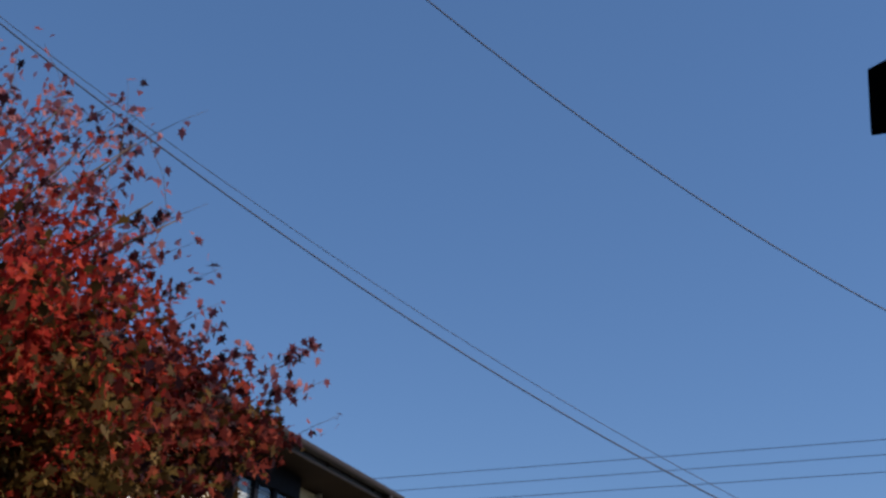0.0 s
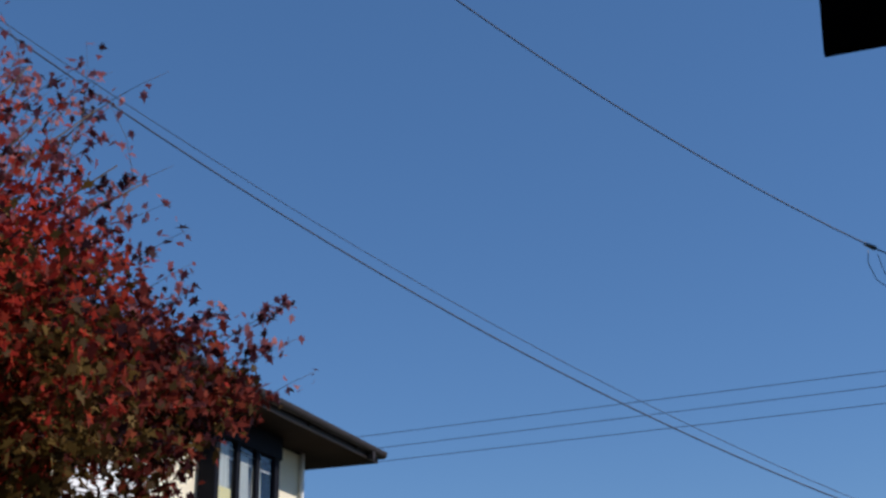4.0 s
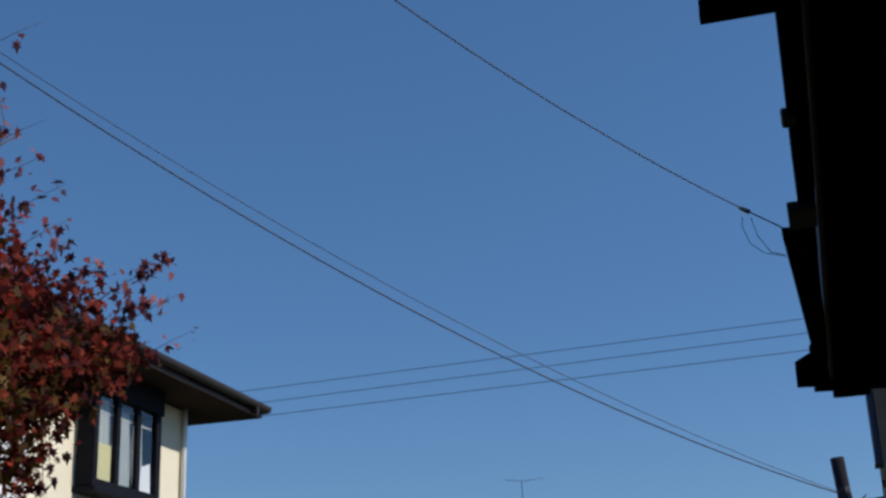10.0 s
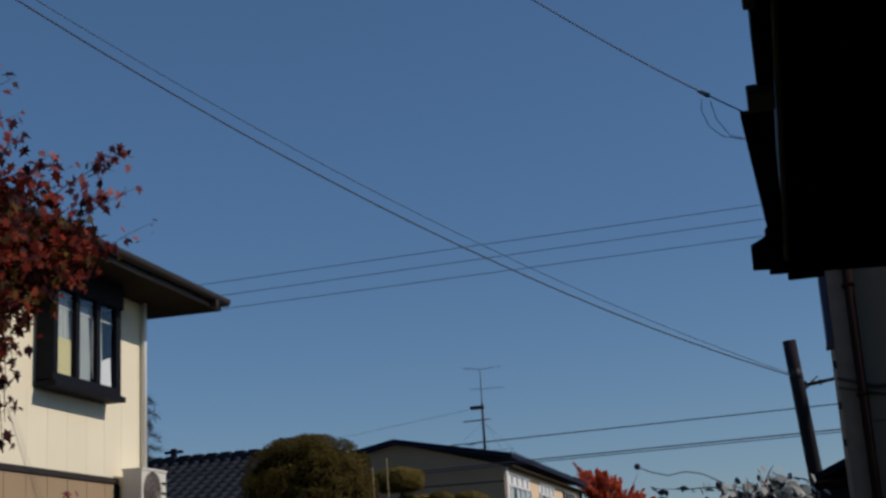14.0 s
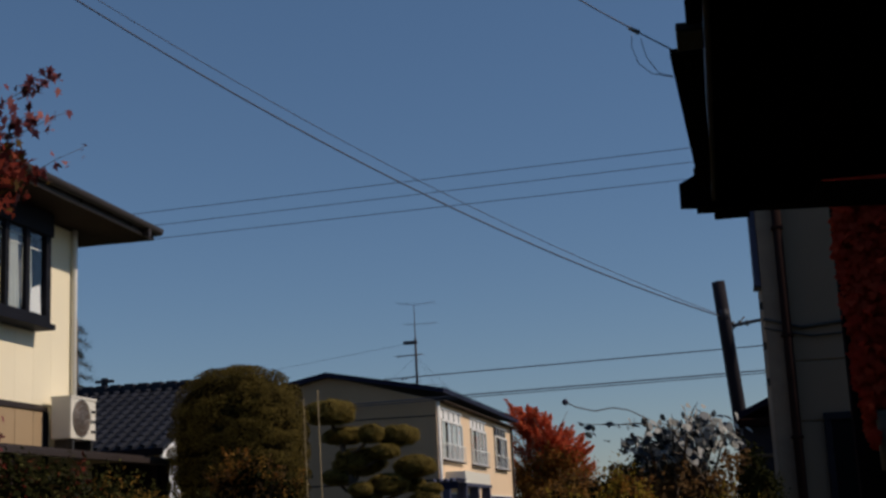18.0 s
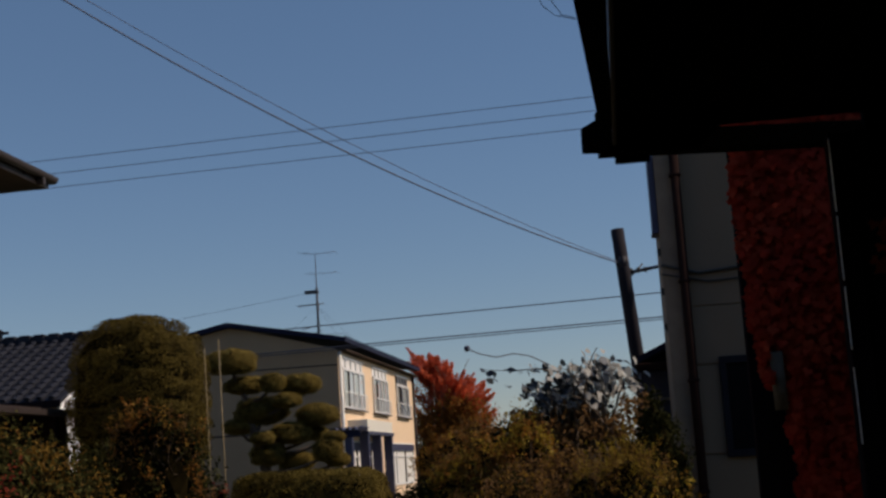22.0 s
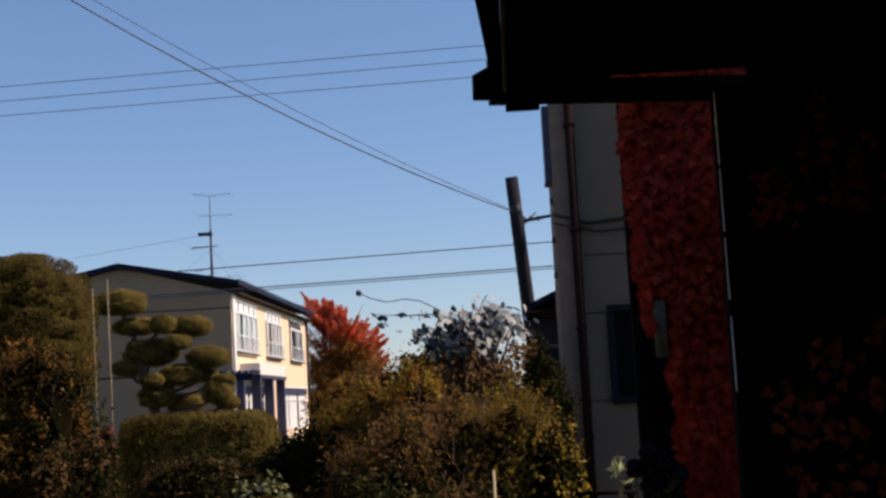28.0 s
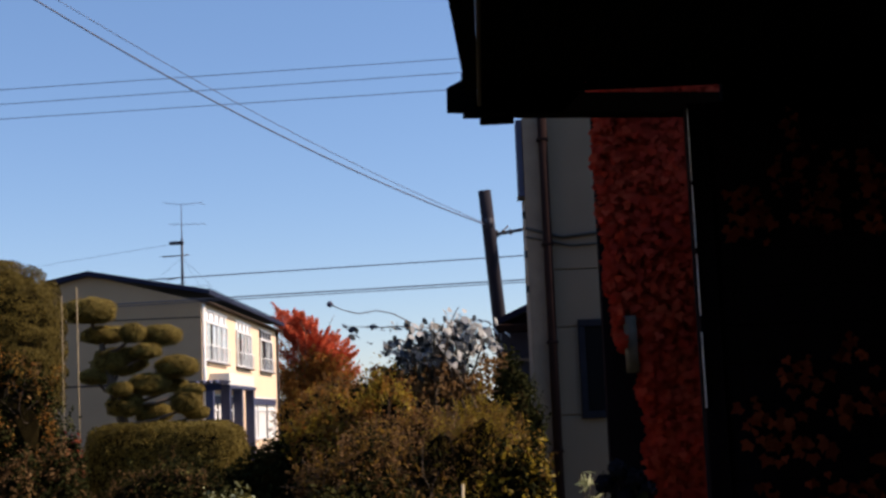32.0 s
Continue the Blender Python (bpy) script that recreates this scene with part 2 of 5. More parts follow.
    shaded_ivy=material("shaded_red_ivy_leaf", ((0.1, 0.018, 0.01), (0.27, 0.045, 0.018), (0.38, 0.08, 0.028)), 0.7, scale=2, fine=9, island=1.0, trans=0.2, bump=0, spec=0.05),
    dullpane=material("dull_white_pane", (0.7, 0.7, 0.68), 0.4, var=0.15, scale=2),
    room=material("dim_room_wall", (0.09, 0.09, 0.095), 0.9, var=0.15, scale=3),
    suncurtain=material("sunlit_curtain_yellow", (0.7, 0.62, 0.3), 0.9, var=0.08, scale=5),
    ventpipe=material("dull_grey_vent", (0.13, 0.112, 0.092), 0.9, var=0.25, scale=9, spec=0.02),
    looplead=material("pale_grey_lead", (0.2, 0.21, 0.25), 0.6, var=0.15),
    fan=material("dusty_fan_grille", (0.1, 0.075, 0.06), 0.7, var=0.25, scale=12),
    blackglass=material("dark_pane", (0.005, 0.005, 0.006), 0.3, var=0.2, bump=0, spec=0.08),
    darksteel=material("dark_aerial_metal", (0.05, 0.05, 0.06), 0.6, metal=0.3, var=0.2),
    faded_petal=material("faded_petal", ((0.01, 0.011, 0.017), (0.025, 0.026, 0.038)), 0.8, scale=4, fine=20, island=0.6, bump=0, spec=0.0),
    pale_leaf=material("pale_green_leaf", ((0.2, 0.23, 0.11), (0.44, 0.47, 0.28)), 0.5, scale=2, fine=9, island=0.9, trans=0.35, bump=0, spec=0.1),
    bluegrey=material("blue_grey_cloth", (0.035, 0.038, 0.06), 0.9, var=0.2, scale=9),
)


# ---- building helpers ----
def mesh_ob(name, verts, faces, mat, parent=None, label="", smooth=False):
    me = bpy.data.meshes.new(name)
    me.from_pydata(verts, [], faces)
    me.materials.append(mat)
    if smooth:
        me.polygons.foreach_set("use_smooth", [True] * len(me.polygons))
    ob = new(name, me)
    if parent:
        ob.parent = parent
    if label:
        ob["label"] = label
    return ob


def part(name, bm, mat, parent=None, label="", smooth=False):
    me = bpy.data.meshes.new(name)
    bmesh.ops.recalc_face_normals(bm, faces=bm.faces)
    bm.to_mesh(me)
    bm.free()
    me.materials.append(mat)
    if smooth:
        me.polygons.foreach_set("use_smooth", [True] * len(me.polygons))
    ob = new(name, me)
    if parent:
        ob.parent = parent
    if label:
        ob["label"] = label
    return ob


def thing(name, label, category, group="", kind=""):
    return tagged(new(name), label, category, group, kind)


def box_bm(x0, x1, y0, y1, z0, z1, bevel=0.0, bm=None):
    bm = bm or bmesh.new()
    m = Matrix.Translation(((x0 + x1) / 2, (y0 + y1) / 2, (z0 + z1) / 2)) @ Matrix.Diagonal((abs(x1 - x0), abs(y1 - y0), abs(z1 - z0), 1))
    r = bmesh.ops.create_cube(bm, size=1, matrix=m)
    if bevel:
        es = {e for v in r["verts"] for e in v.link_edges}
        bmesh.ops.bevel(bm, geom=list(es), offset=bevel, segments=2, affect="EDGES", profile=0.5)
    return bm


def box(name, x0, x1, y0, y1, z0, z1, mat, parent=None, label="", bevel=0.006):
    return part(name, box_bm(x0, x1, y0, y1, z0, z1, bevel), mat, parent, label)


def sheet_x(name, x, y0, y1, z0, z1, mat, parent):
    """A thin upright pane that faces along x."""
    return mesh_ob(name, [(x, y0, z0), (x, y1, z0), (x, y1, z1), (x, y0, z1)], [(0, 1, 2, 3)], mat, parent)


def tube_data(pts, radii, sides=8):
    """Verts and faces of a tapered tube along points."""
    pts = [Vector(p) for p in pts]
    verts, faces = [], []
    ref = Vector((0.31, 0.17, 0.93)).normalized()
    for i, p in enumerate(pts):
        d = (pts[min(i + 1, len(pts) - 1)] - pts[max(i - 1, 0)]).normalized()
        a = d.cross(ref if abs(d.dot(ref)) < 0.95 else Vector((1, 0, 0))).normalized()
        b = d.cross(a)
        for k in range(sides):
            w = 2 * math.pi * k / sides
            verts.append(p + (a * math.cos(w) + b * math.sin(w)) * radii[i])
    for i in range(len(pts) - 1):
        for k in range(sides):
            q = (k + 1) % sides
            faces.append((i * sides + k, i * sides + q, (i + 1) * sides + q, (i + 1) * sides + k))
    faces.append(tuple(range(sides))[::-1])
    faces.append(tuple(range((len(pts) - 1) * sides, len(pts) * sides)))
    return verts, faces


def tube(name, pts, r, mat, parent=None, label="", sides=8):
    radii = r if isinstance(r, (list, tuple)) else [r] * len(pts)
    v, f = tube_data(pts, radii, sides)
    return mesh_ob(name, v, f, mat, parent, label, smooth=True)


def extrude_y(name, prof, y0, y1, mat, parent=None, label=""):
    """A prism along y from an x, z outline."""
    n = len(prof)
    v = [(x, y0, z) for x, z in prof] + [(x, y1, z) for x, z in prof]
    f = [tuple(range(n)), tuple(range(n, 2 * n))[::-1]] + [(i, i + n, (i + 1) % n + n, (i + 1) % n) for i in range(n)]
    bm = bmesh.new()
    bv = [bm.verts.new(p) for p in v]
    for q in f:
        bm.faces.new([bv[i] for i in q])
    return part(name, bm, mat, parent, label)


def extrude_x(name, prof, x0, x1, mat, parent=None, label=""):
    n = len(prof)
    bm = bmesh.new()
    bv = [bm.verts.new((x, y, z)) for x in (x0, x1) for y, z in prof]
    for q in [tuple(range(n)), tuple(range(n, 2 * n))[::-1]] + [(i, i + n, (i + 1) % n + n, (i + 1) % n) for i in range(n)]:
        bm.faces.new([bv[i] for i in q])
    return part(name, bm, mat, parent, label)


def prism(name, outline, z0, z1, mat, parent=None, label=""):
    """An upright prism from an x, y outline."""
    n = len(outline)
    bm = bmesh.new()
    bv = [bm.verts.new((x, y, z)) for z in (z0, z1) for x, y in outline]
    for q in [tuple(range(n)), tuple(range(n, 2 * n))[::-1]] + [(i, i + n, (i + 1) % n + n, (i + 1) % n) for i in range(n)]:
        bm.faces.new([bv[i] for i in q])
    return part(name, bm, mat, parent, label)


# ---- leaves ----
STAR = np.array([(0, -0.55), (0.22, -0.25), (0.5, -0.3), (0.3, 0.0), (0.62, 0.22), (0.25, 0.2), (0.0, 0.75), (-0.25, 0.2), (-0.62, 0.22), (-0.3, 0.0), (-0.5, -0.3), (-0.22, -0.25)])
DROOP = STAR * np.array([0.84, 1.04])
OVAL = np.array([(0, -0.5), (0.2, -0.2), (0.24, 0.1), (0, 0.55), (-0.24, 0.1), (-0.2, -0.2)])
BROAD = np.array([(0, -0.5), (0.3, -0.28), (0.38, 0.05), (0.2, 0.4), (0, 0.55), (-0.2, 0.4), (-0.38, 0.05), (-0.3, -0.28)])
SLIM = np.array([(0, -0.5), (0.09, 0.0), (0, 0.6), (-0.09, 0.0)])
NEEDLE = np.array([(-0.06, -0.4), (0.06, -0.4), (0, 0.6)])
LOBED = np.array([(0, -0.35), (0.35, -0.45), (0.55, 0.05), (0.28, 0.1), (0, 0.6), (-0.28, 0.1), (-0.55, 0.05), (-0.35, -0.45)])


def leaves(name, pos, size, shape, mat, parent, rng, facing=None, spread=1.0, label="", hang=0.0):
    """One mesh of many single leaves, each turned its own way about the given facing directions."""
    n, k = len(pos), len(shape)
    nor = rng.normal(size=(n, 3)) * spread
    if facing is not None:
        nor += facing
    nor /= np.linalg.norm(nor, axis=1, keepdims=True) + 1e-9
    up = rng.normal(size=(n, 3))
    up[:, 2] -= hang
    u = np.cross(nor, up)
    u /= np.linalg.norm(u, axis=1, keepdims=True) + 1e-9
    v = np.cross(u, nor)
    s = size * rng.uniform(0.6, 1.25, n)
    cup = np.abs(shape[:, 0]) * 0.35
    verts = pos[:, None, :] + s[:, None, None] * (shape[None, :, :1] * u[:, None, :] + shape[None, :, 1:] * v[:, None, :] + cup[None, :, None] * nor[:, None, :])
    me = bpy.data.meshes.new(name)
    me.vertices.add(n * k)
    me.vertices.foreach_set("co", verts.astype(np.float32).ravel())
    me.loops.add(n * k)
    me.loops.foreach_set("vertex_index", np.arange(n * k, dtype=np.int32))
    me.polygons.add(n)
    me.polygons.foreach_set("loop_start", np.arange(0, n * k, k, dtype=np.int32))
    me.update(calc_edges=True)
    me.materials.append(mat)
    ob = tagged(new(name, me), label, kind="stuff")
    ob.parent = parent
    return ob


def clumped(rng, n, centre, radii, clumps, tight, shell=0.55):
    """Leaf places in clumps that fill the outer part of an ellipsoid."""
    d = rng.normal(size=(clumps, 3))
    d /= np.linalg.norm(d, axis=1, keepdims=True)
    c = d * (shell + (1 - shell) * rng.random((clumps, 1)))
    which = rng.integers(0, clumps, n)
    p = c[which] + rng.normal(size=(n, 3)) * tight
    out = p / np.maximum(np.linalg.norm(p, axis=1, keepdims=True), 1e-6)
    return np.array(centre) + p * np.array(radii), out


def limbs(parent, base, tips, r, mat, rng, name="limb"):
    """Crooked tapered limbs from a base to each tip."""
    for tip in tips:
        b, t = Vector(base), Vector(tip)
        pts = [b.lerp(t, i / 5) + Vector(rng.normal(size=3)) * 0.035 * (t - b).length * (0 < i < 5) for i in range(6)]
        tube(name, pts, [r * (1 - 0.85 * i / 5) for i in range(6)], mat, parent, sides=6)


def shrub(name, label, centre, radii, n, size, shape, mats, seed, lobes=16, stems=5, hang=0.0, up=0.0, spread=0.8, twigs=0, shoots=0):
    """A garden shrub on the ground: stems, and a crown of many leafy lobes, at centre (x, y of its foot, z of its crown)."""
    rng = np.random.default_rng(seed)
    t = thing(name, label, "shrub")
    c0, r0 = np.array(centre), np.array(radii)
    tips = [(centre[0] + rng.uniform(-1, 1) * radii[0] * 0.5, centre[1] + rng.uniform(-1, 1) * radii[1] * 0.5, max(centre[2] + rng.random() * radii[2] * 0.4, 0.3)) for _ in range(stems)]
    for q in tips:
        limbs(t, (centre[0] + rng.normal() * 0.06, centre[1] + rng.normal() * 0.06, 0), [q], 0.014, M["twig"], rng, "stem")
    d = rng.normal(size=(lobes, 3))
    d[:, 2] = np.abs(d[:, 2]) * np.where(rng.random(lobes) < 0.7, 1, -1)
    d /= np.linalg.norm(d, axis=1, keepdims=True)
    own = rng.uniform(0.24, 0.44, lobes)
    cen = d * (1.0 - own * 0.95)[:, None] * rng.uniform(0.75, 1.03, (lobes, 1))
    # inside of the crown, knobbly and hidden by the leaves; its shade is put into a near-black colour
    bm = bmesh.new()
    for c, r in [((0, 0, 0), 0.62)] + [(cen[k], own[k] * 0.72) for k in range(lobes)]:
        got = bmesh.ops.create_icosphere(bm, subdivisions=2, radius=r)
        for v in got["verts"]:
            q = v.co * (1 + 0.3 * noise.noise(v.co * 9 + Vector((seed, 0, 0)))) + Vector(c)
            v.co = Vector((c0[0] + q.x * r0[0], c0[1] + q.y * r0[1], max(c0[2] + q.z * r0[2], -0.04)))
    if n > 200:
        part("inner_mass", bm, M["inner_shade"], t, "dark inner mass carrying the crown's shade")
    else:
        bm.free()
    share = own ** 2 / (own ** 2).sum()
    for i, m in enumerate(mats):
        k = rng.choice(lobes, n // len(mats), p=share * 0 + 1 / lobes if lobes < 3 else share)
        # each kind of leaf gathers in its own lobes
        k = np.where(rng.random(len(k)) < 0.55, k - k % len(mats) + i, k) % lobes
        o = rng.normal(size=(len(k), 3))
        o[:, 2] += 0.35
        o /= np.linalg.norm(o, axis=1, keepdims=True)
        bumpy = 1 + 0.22 * np.sin(o[:, 0] * 7 + k) * np.sin(o[:, 1] * 6 + 2 * k) + 0.15 * np.sin(o[:, 2] * 11 + k)
        p = c0 + (cen[k] + o * (own[k] * bumpy * rng.uniform(0.78, 1.12, len(k)))[:, None]) * r0
        p[:, 2] = np.maximum(p[:, 2], 0.05)
        o[:, 2] += up
        leaves("leaves", p, size, shape, M[m], t, rng, o * 1.2, spread, hang=hang)
    if shoots:
        # leafy shoots that stand out of the crown
        for i, m in enumerate(mats):
            P = []
            for _ in range(shoots // len(mats)):
                k = rng.integers(0, lobes)
                o = rng.normal(size=3)
                o[2] = abs(o[2]) + 0.5
                o /= np.linalg.norm(o)
                a = c0 + (cen[k] + o * own[k] * 0.85) * r0
                w = o + np.array([0, 0, 0.9]) + rng.normal(size=3) * 0.25
                far = rng.uniform(0.1, 0.26)
                P.append(a + w / np.linalg.norm(w) * far * rng.random((16, 1)) + rng.normal(size=(16, 3)) * 0.013)
            leaves("shoot_leaves", np.concatenate(P), size * 0.85, shape, M[m], t, rng, np.array([[0.2, -0.2, 0.6]]), spread, hang=-1.0)
    if twigs:
        V, F = [], []
        for _ in range(twigs):
            a = c0 + np.array([rng.uniform(-0.55, 0.55), rng.uniform(-0.55, 0.55), rng.uniform(-0.1, 0.45)]) * r0
            e = rng.normal(size=3) * np.array([0.9, 0.9, 0.3])
            e[2] += 1.0
            e = a + e / np.linalg.norm(e) * r0 * rng.uniform(0.3, 0.5)
            v, f = tube_data([Vector(a), Vector((a + e) / 2) + Vector(rng.normal(size=3)) * 0.03, Vector(e)], [0.004, 0.003, 0.0015], 4)
            F += [tuple(x + len(V) for x in g) for g in f]
            V += list(v)
        tagged(mesh_ob("brushwood", V, F, M["twig"], t, "thin pale brown twigs"), "thin pale brown twigs", kind="stuff")
    return t


def polar(az, d, z=0.0):
    return (d * math.sin(radians(az)), d * math.cos(radians(az)), z)


# ---- ground ----
def ground():
    xs = sorted({-2500, -900, -300, 300, 900, 2500, *range(-60, 61, 3)})
    ys = sorted({-2500, -900, -300, 300, 900, 2500, *range(-30, 91, 3)})
    v = [(x, y, 0.05 * noise.noise((x * 0.2, y * 0.2, 0.3)) - 0.05 if abs(x) < 60 and -30 < y < 90 else -0.05) for y in ys for x in xs]
    w = len(xs)
    f = [(j * w + i, j * w + i + 1, (j + 1) * w + i + 1, (j + 1) * w + i) for j in range(len(ys) - 1) for i in range(w - 1)]
    ob = mesh_ob("ground", v, f, M["soil"], smooth=True)
    tagged(ob, "garden soil and short grass between the houses", "ground", kind="structure")


ground()


# ---- the neighbour's house with the bay window ----
def bay_house():
    h = thing("house", "cream two-storey house with dark bay window and brown gutter", "house")
    x1, y0, y1 = -8.4, 5.0, 16.5
    wall = box("wall", -16, x1 - 0.02, y0, y1 - 0.02, 0, 5.72, M["cream"], h, "cream siding wall", 0)
    # vertical siding boards, upper storey
    y = y0
    while y < y1 - 0.05:
        e = min(y + 0.455, y1)
        ext = (13.8 < (y + e) / 2 < 15.6)
        if not ext:
            box("siding_board", x1 - 0.02, x1, y + 0.0012, e - 0.0012, 3.3, 5.72, M["cream"], wall, bevel=0.002)
        else:
            box("siding_board", x1 - 0.02, x1, y + 0.0012, e - 0.0012, 3.3, 4.22, M["cream"], wall, bevel=0.002)
        y = e
    box("belt_trim", x1, x1 + 0.035, y0, 15.8, 3.22, 3.29, M["gutter"], h, "brown belt board between storeys")
    y = y0
    while y < 15.7:
        e = min(y + 0.455, 15.72)
        box("lower_panel", x1 - 0.005, x1 + 0.012, y + 0.004, e - 0.004, 2.74, 3.215, M["tan"], wall, "tan lower siding panel", bevel=0.002)
        y = e
    box("corner_post", x1 - 0.02, x1 + 0.02, 15.75, 15.85, 0, 3.22, M["darkframe"], h, "dark corner board")
    # far wall (turned away) trim
    box("corner_trim", x1 - 0.05, x1 + 0.012, y1 - 0.06, y1 + 0.012, 0, 5.72, M["cream"], h)
    tube("downpipe", [(x1 + 0.05, y1 - 0.035, 2.7), (x1 + 0.05, y1 - 0.035, 5.5), (x1 + 0.05, y1 - 0.035, 5.735)], 0.036, M["downpipe"], h, "white plastic downpipe")
    # bay window
    b = new("bay_window")
    b.parent = h
    b["label"] = "dark bronze bay window with lace curtains"
    bx, ya, yb, za, zb = x1 + 0.23, 13.82, 15.47, 4.22, 5.72
    box("sill", x1, bx + 0.05, ya - 0.03, yb + 0.04, za, za + 0.07, M["darkframe"], b)
    box("apron", x1, bx - 0.03, ya, yb - 0.02, za - 0.004, za + 0.1, M["darkframe"], b)
    # dark head carried up to the soffit in place of the soffit's shadow
    box("head", x1, bx + 0.03, ya - 0.02, yb + 0.02, zb - 0.3, zb - 0.003, M["darkframe"], b)
    box("side_panel", x1, bx, ya, ya + 0.05, za + 0.07, zb - 0.3, M["darkframe"], b)
    box("side_panel", x1, bx, yb - 0.09, yb, za + 0.07, zb - 0.3, M["darkframe"], b)
    box("bottom_rail", bx - 0.05, bx, ya + 0.05, yb - 0.09, za + 0.07, za + 0.17, M["darkframe"], b)
    n = 3
    w = (yb - 0.09 - ya - 0.05) / n
    for i in range(n + 1):
        yy = ya + 0.05 + i * w
        box("mullion", bx - 0.05, bx + 0.008, yy - 0.045, yy + 0.045, za + 0.17, zb - 0.3, M["darkframe"], b)
    for i in range(n):
        yy = ya + 0.05 + i * w
        p = sheet_x("pane", bx - 0.03, yy + 0.045, yy + w - 0.045, za + 0.17, zb - 0.3, M["glass"], b)
        p.visible_shadow = False
        # folded lace curtain behind each pane, drawn aside by a different width
        ca, cb = ((0.0, 0.36), (0.06, 0.34), (0.0, 0.16))[i]
        k = 24
        v, f = [], []
        for j in range(k + 1):
            s = j / k
            yc = yy + 0.05 + ca + (cb - ca) * s
            xc = bx - 0.1 + 0.02 * math.sin(s * 26 + i)
            flare = 0.07 * s
            v += [(xc, yc + flare, za + 0.19 + (0.06 if i == 2 else 0)), (xc, yc, zb - 0.33 - 0.06 * i)]
        f = [(2 * j, 2 * j + 2, 2 * j + 3, 2 * j + 1) for j in range(k)]
        mesh_ob("curtain", v, f, M["curtain"], b, "pale lace curtain", True)
    # added yellow patch: sunlight on the lower curtain, given as colour
    prism("folded_cloth", [(bx - 0.075, ya + 0.1), (bx - 0.06, ya + 0.1), (bx - 0.06, ya + 0.5), (bx - 0.075, ya + 0.5)], za + 0.18, za + 0.62, M["suncurtain"], b, "yellow patch for the sunlit lower curtain")
    extrude_x("paper_sheet", [(yb - 0.42, za + 0.18), (yb - 0.14, za + 0.18), (yb - 0.17, za + 0.56), (yb - 0.4, za + 0.48)], bx - 0.07, bx - 0.062, M["whitecurtain"], b, "white sheet leaning at the pane")
    box("curtain_rail", bx - 0.1, bx - 0.085, ya + 0.05, yb - 0.1, zb - 0.5, zb - 0.475, M["white"], b)
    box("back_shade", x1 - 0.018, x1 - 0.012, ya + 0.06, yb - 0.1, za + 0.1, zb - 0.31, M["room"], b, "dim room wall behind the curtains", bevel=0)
    # window further along the same wall, seen between the leaves; its white panel stands in for a sun glare
    wn2 = new("window")
    wn2.parent = h
    wn2["label"] = "window with a white panel standing in for glare"
    box("frame", x1 - 0.005, x1 + 0.05, 11.2, 12.75, 3.9, 4.75, M["alu"], wn2)
    box("blind", x1 + 0.05, x1 + 0.056, 11.27, 12.68, 3.97, 4.68, M["whitecurtain"], wn2, "white panel standing in for glare", bevel=0)
    # eaves and hipped roof
    o = 0.8
    ex, ey = x1 + o, y1 + o + 0.15
    wx, wy = -16 - o, y0 - o
    zs = 5.73
    bm = bmesh.new()
    for za_, zb_ in ((zs, zs + 0.03),):
        box_bm(wx, ex - 0.05, wy, ey - 0.05, za_, zb_, 0, bm)
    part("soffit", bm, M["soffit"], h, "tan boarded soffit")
    box("fascia", ex - 0.05, ex - 0.02, wy, ey - 0.02, 5.72, 5.84, M["gutter"], h)
    box("fascia", wx, ex - 0.05, ey - 0.05, ey - 0.02, 5.72, 5.84, M["gutter"], h)
    pr = [(0.06 * math.cos(a), 0.07 * math.sin(a)) for a in np.linspace(math.pi, 2 * math.pi, 9)]
    extrude_y("gutter", [(ex + 0.04 + a, 5.86 + c) for a, c in pr] + [(ex + 0.1, 5.88), (ex - 0.02, 5.88)], wy, ey + 0.04, M["gutter"], h, "half-round brown gutter")
    extrude_x("gutter", [(ey + 0.04 + a, 5.86 + c) for a, c in pr] + [(ey + 0.1, 5.88), (ey - 0.02, 5.88)], wx, ex + 0.04, M["gutter"], h, "half-round brown gutter")
    for i in range(9):
        box("gutter_bracket", ex - 0.03, ex + 0.02, y0 + i * 1.45, y0 + i * 1.45 + 0.03, 5.76, 5.84, M["gutter"], h)
    box("gutter_outlet", ex - 0.02, ex + 0.08, ey - 0.42, ey - 0.34, 5.7, 5.82, M["gutter"], h)
    # roof planes
    cx = (wx + ex) / 2
    hgt = (ex - cx) * 0.45
    v = [(ex, wy, 5.86), (ex, ey, 5.86), (wx, ey, 5.86), (wx, wy, 5.86), (cx, wy + (ex - cx), 5.86 + hgt), (cx, ey - (ex - cx), 5.86 + hgt)]
    mesh_ob("roof", v, [(0, 1, 5, 4), (1, 2, 5), (2, 3, 4, 5), (3, 0, 4), (3, 2, 1, 0)], M["roof2"], h, "dark hipped roof")
    # lower porch roof beside the wall
    p = new("porch_roof")
    p.parent = h
    p["label"] = "low brown porch roof under the air conditioner"
    extrude_y("deck", [(x1, 2.74), (-7.12, 2.6), (-7.12, 2.54), (x1, 2.66)], 9.0, 17.2, M["gutter"], p)
    box("edge_gutter", -7.14, -7.04, 9.0, 16.5, 2.5, 2.57, M["gutter"], p, "thin eave gutter")
    # dark sheet added to stand in for the shaded space under the roof
    box("end_wall", x1 + 0.05, -7.25, 17.0, 17.06, -0.05, 2.6, M["wood"], p, "added dark sheet for the shade under the porch", bevel=0)
    for yy in (9.1, 12.7, 16.4):
        box("post", -7.2, -7.11, yy - 0.05, yy + 0.05, -0.1, 2.56, M["wood"], p)


bay_house()


def air_conditioner():
    a = thing("air_conditioner", "white outdoor air conditioner unit on a low roof", "air conditioner")
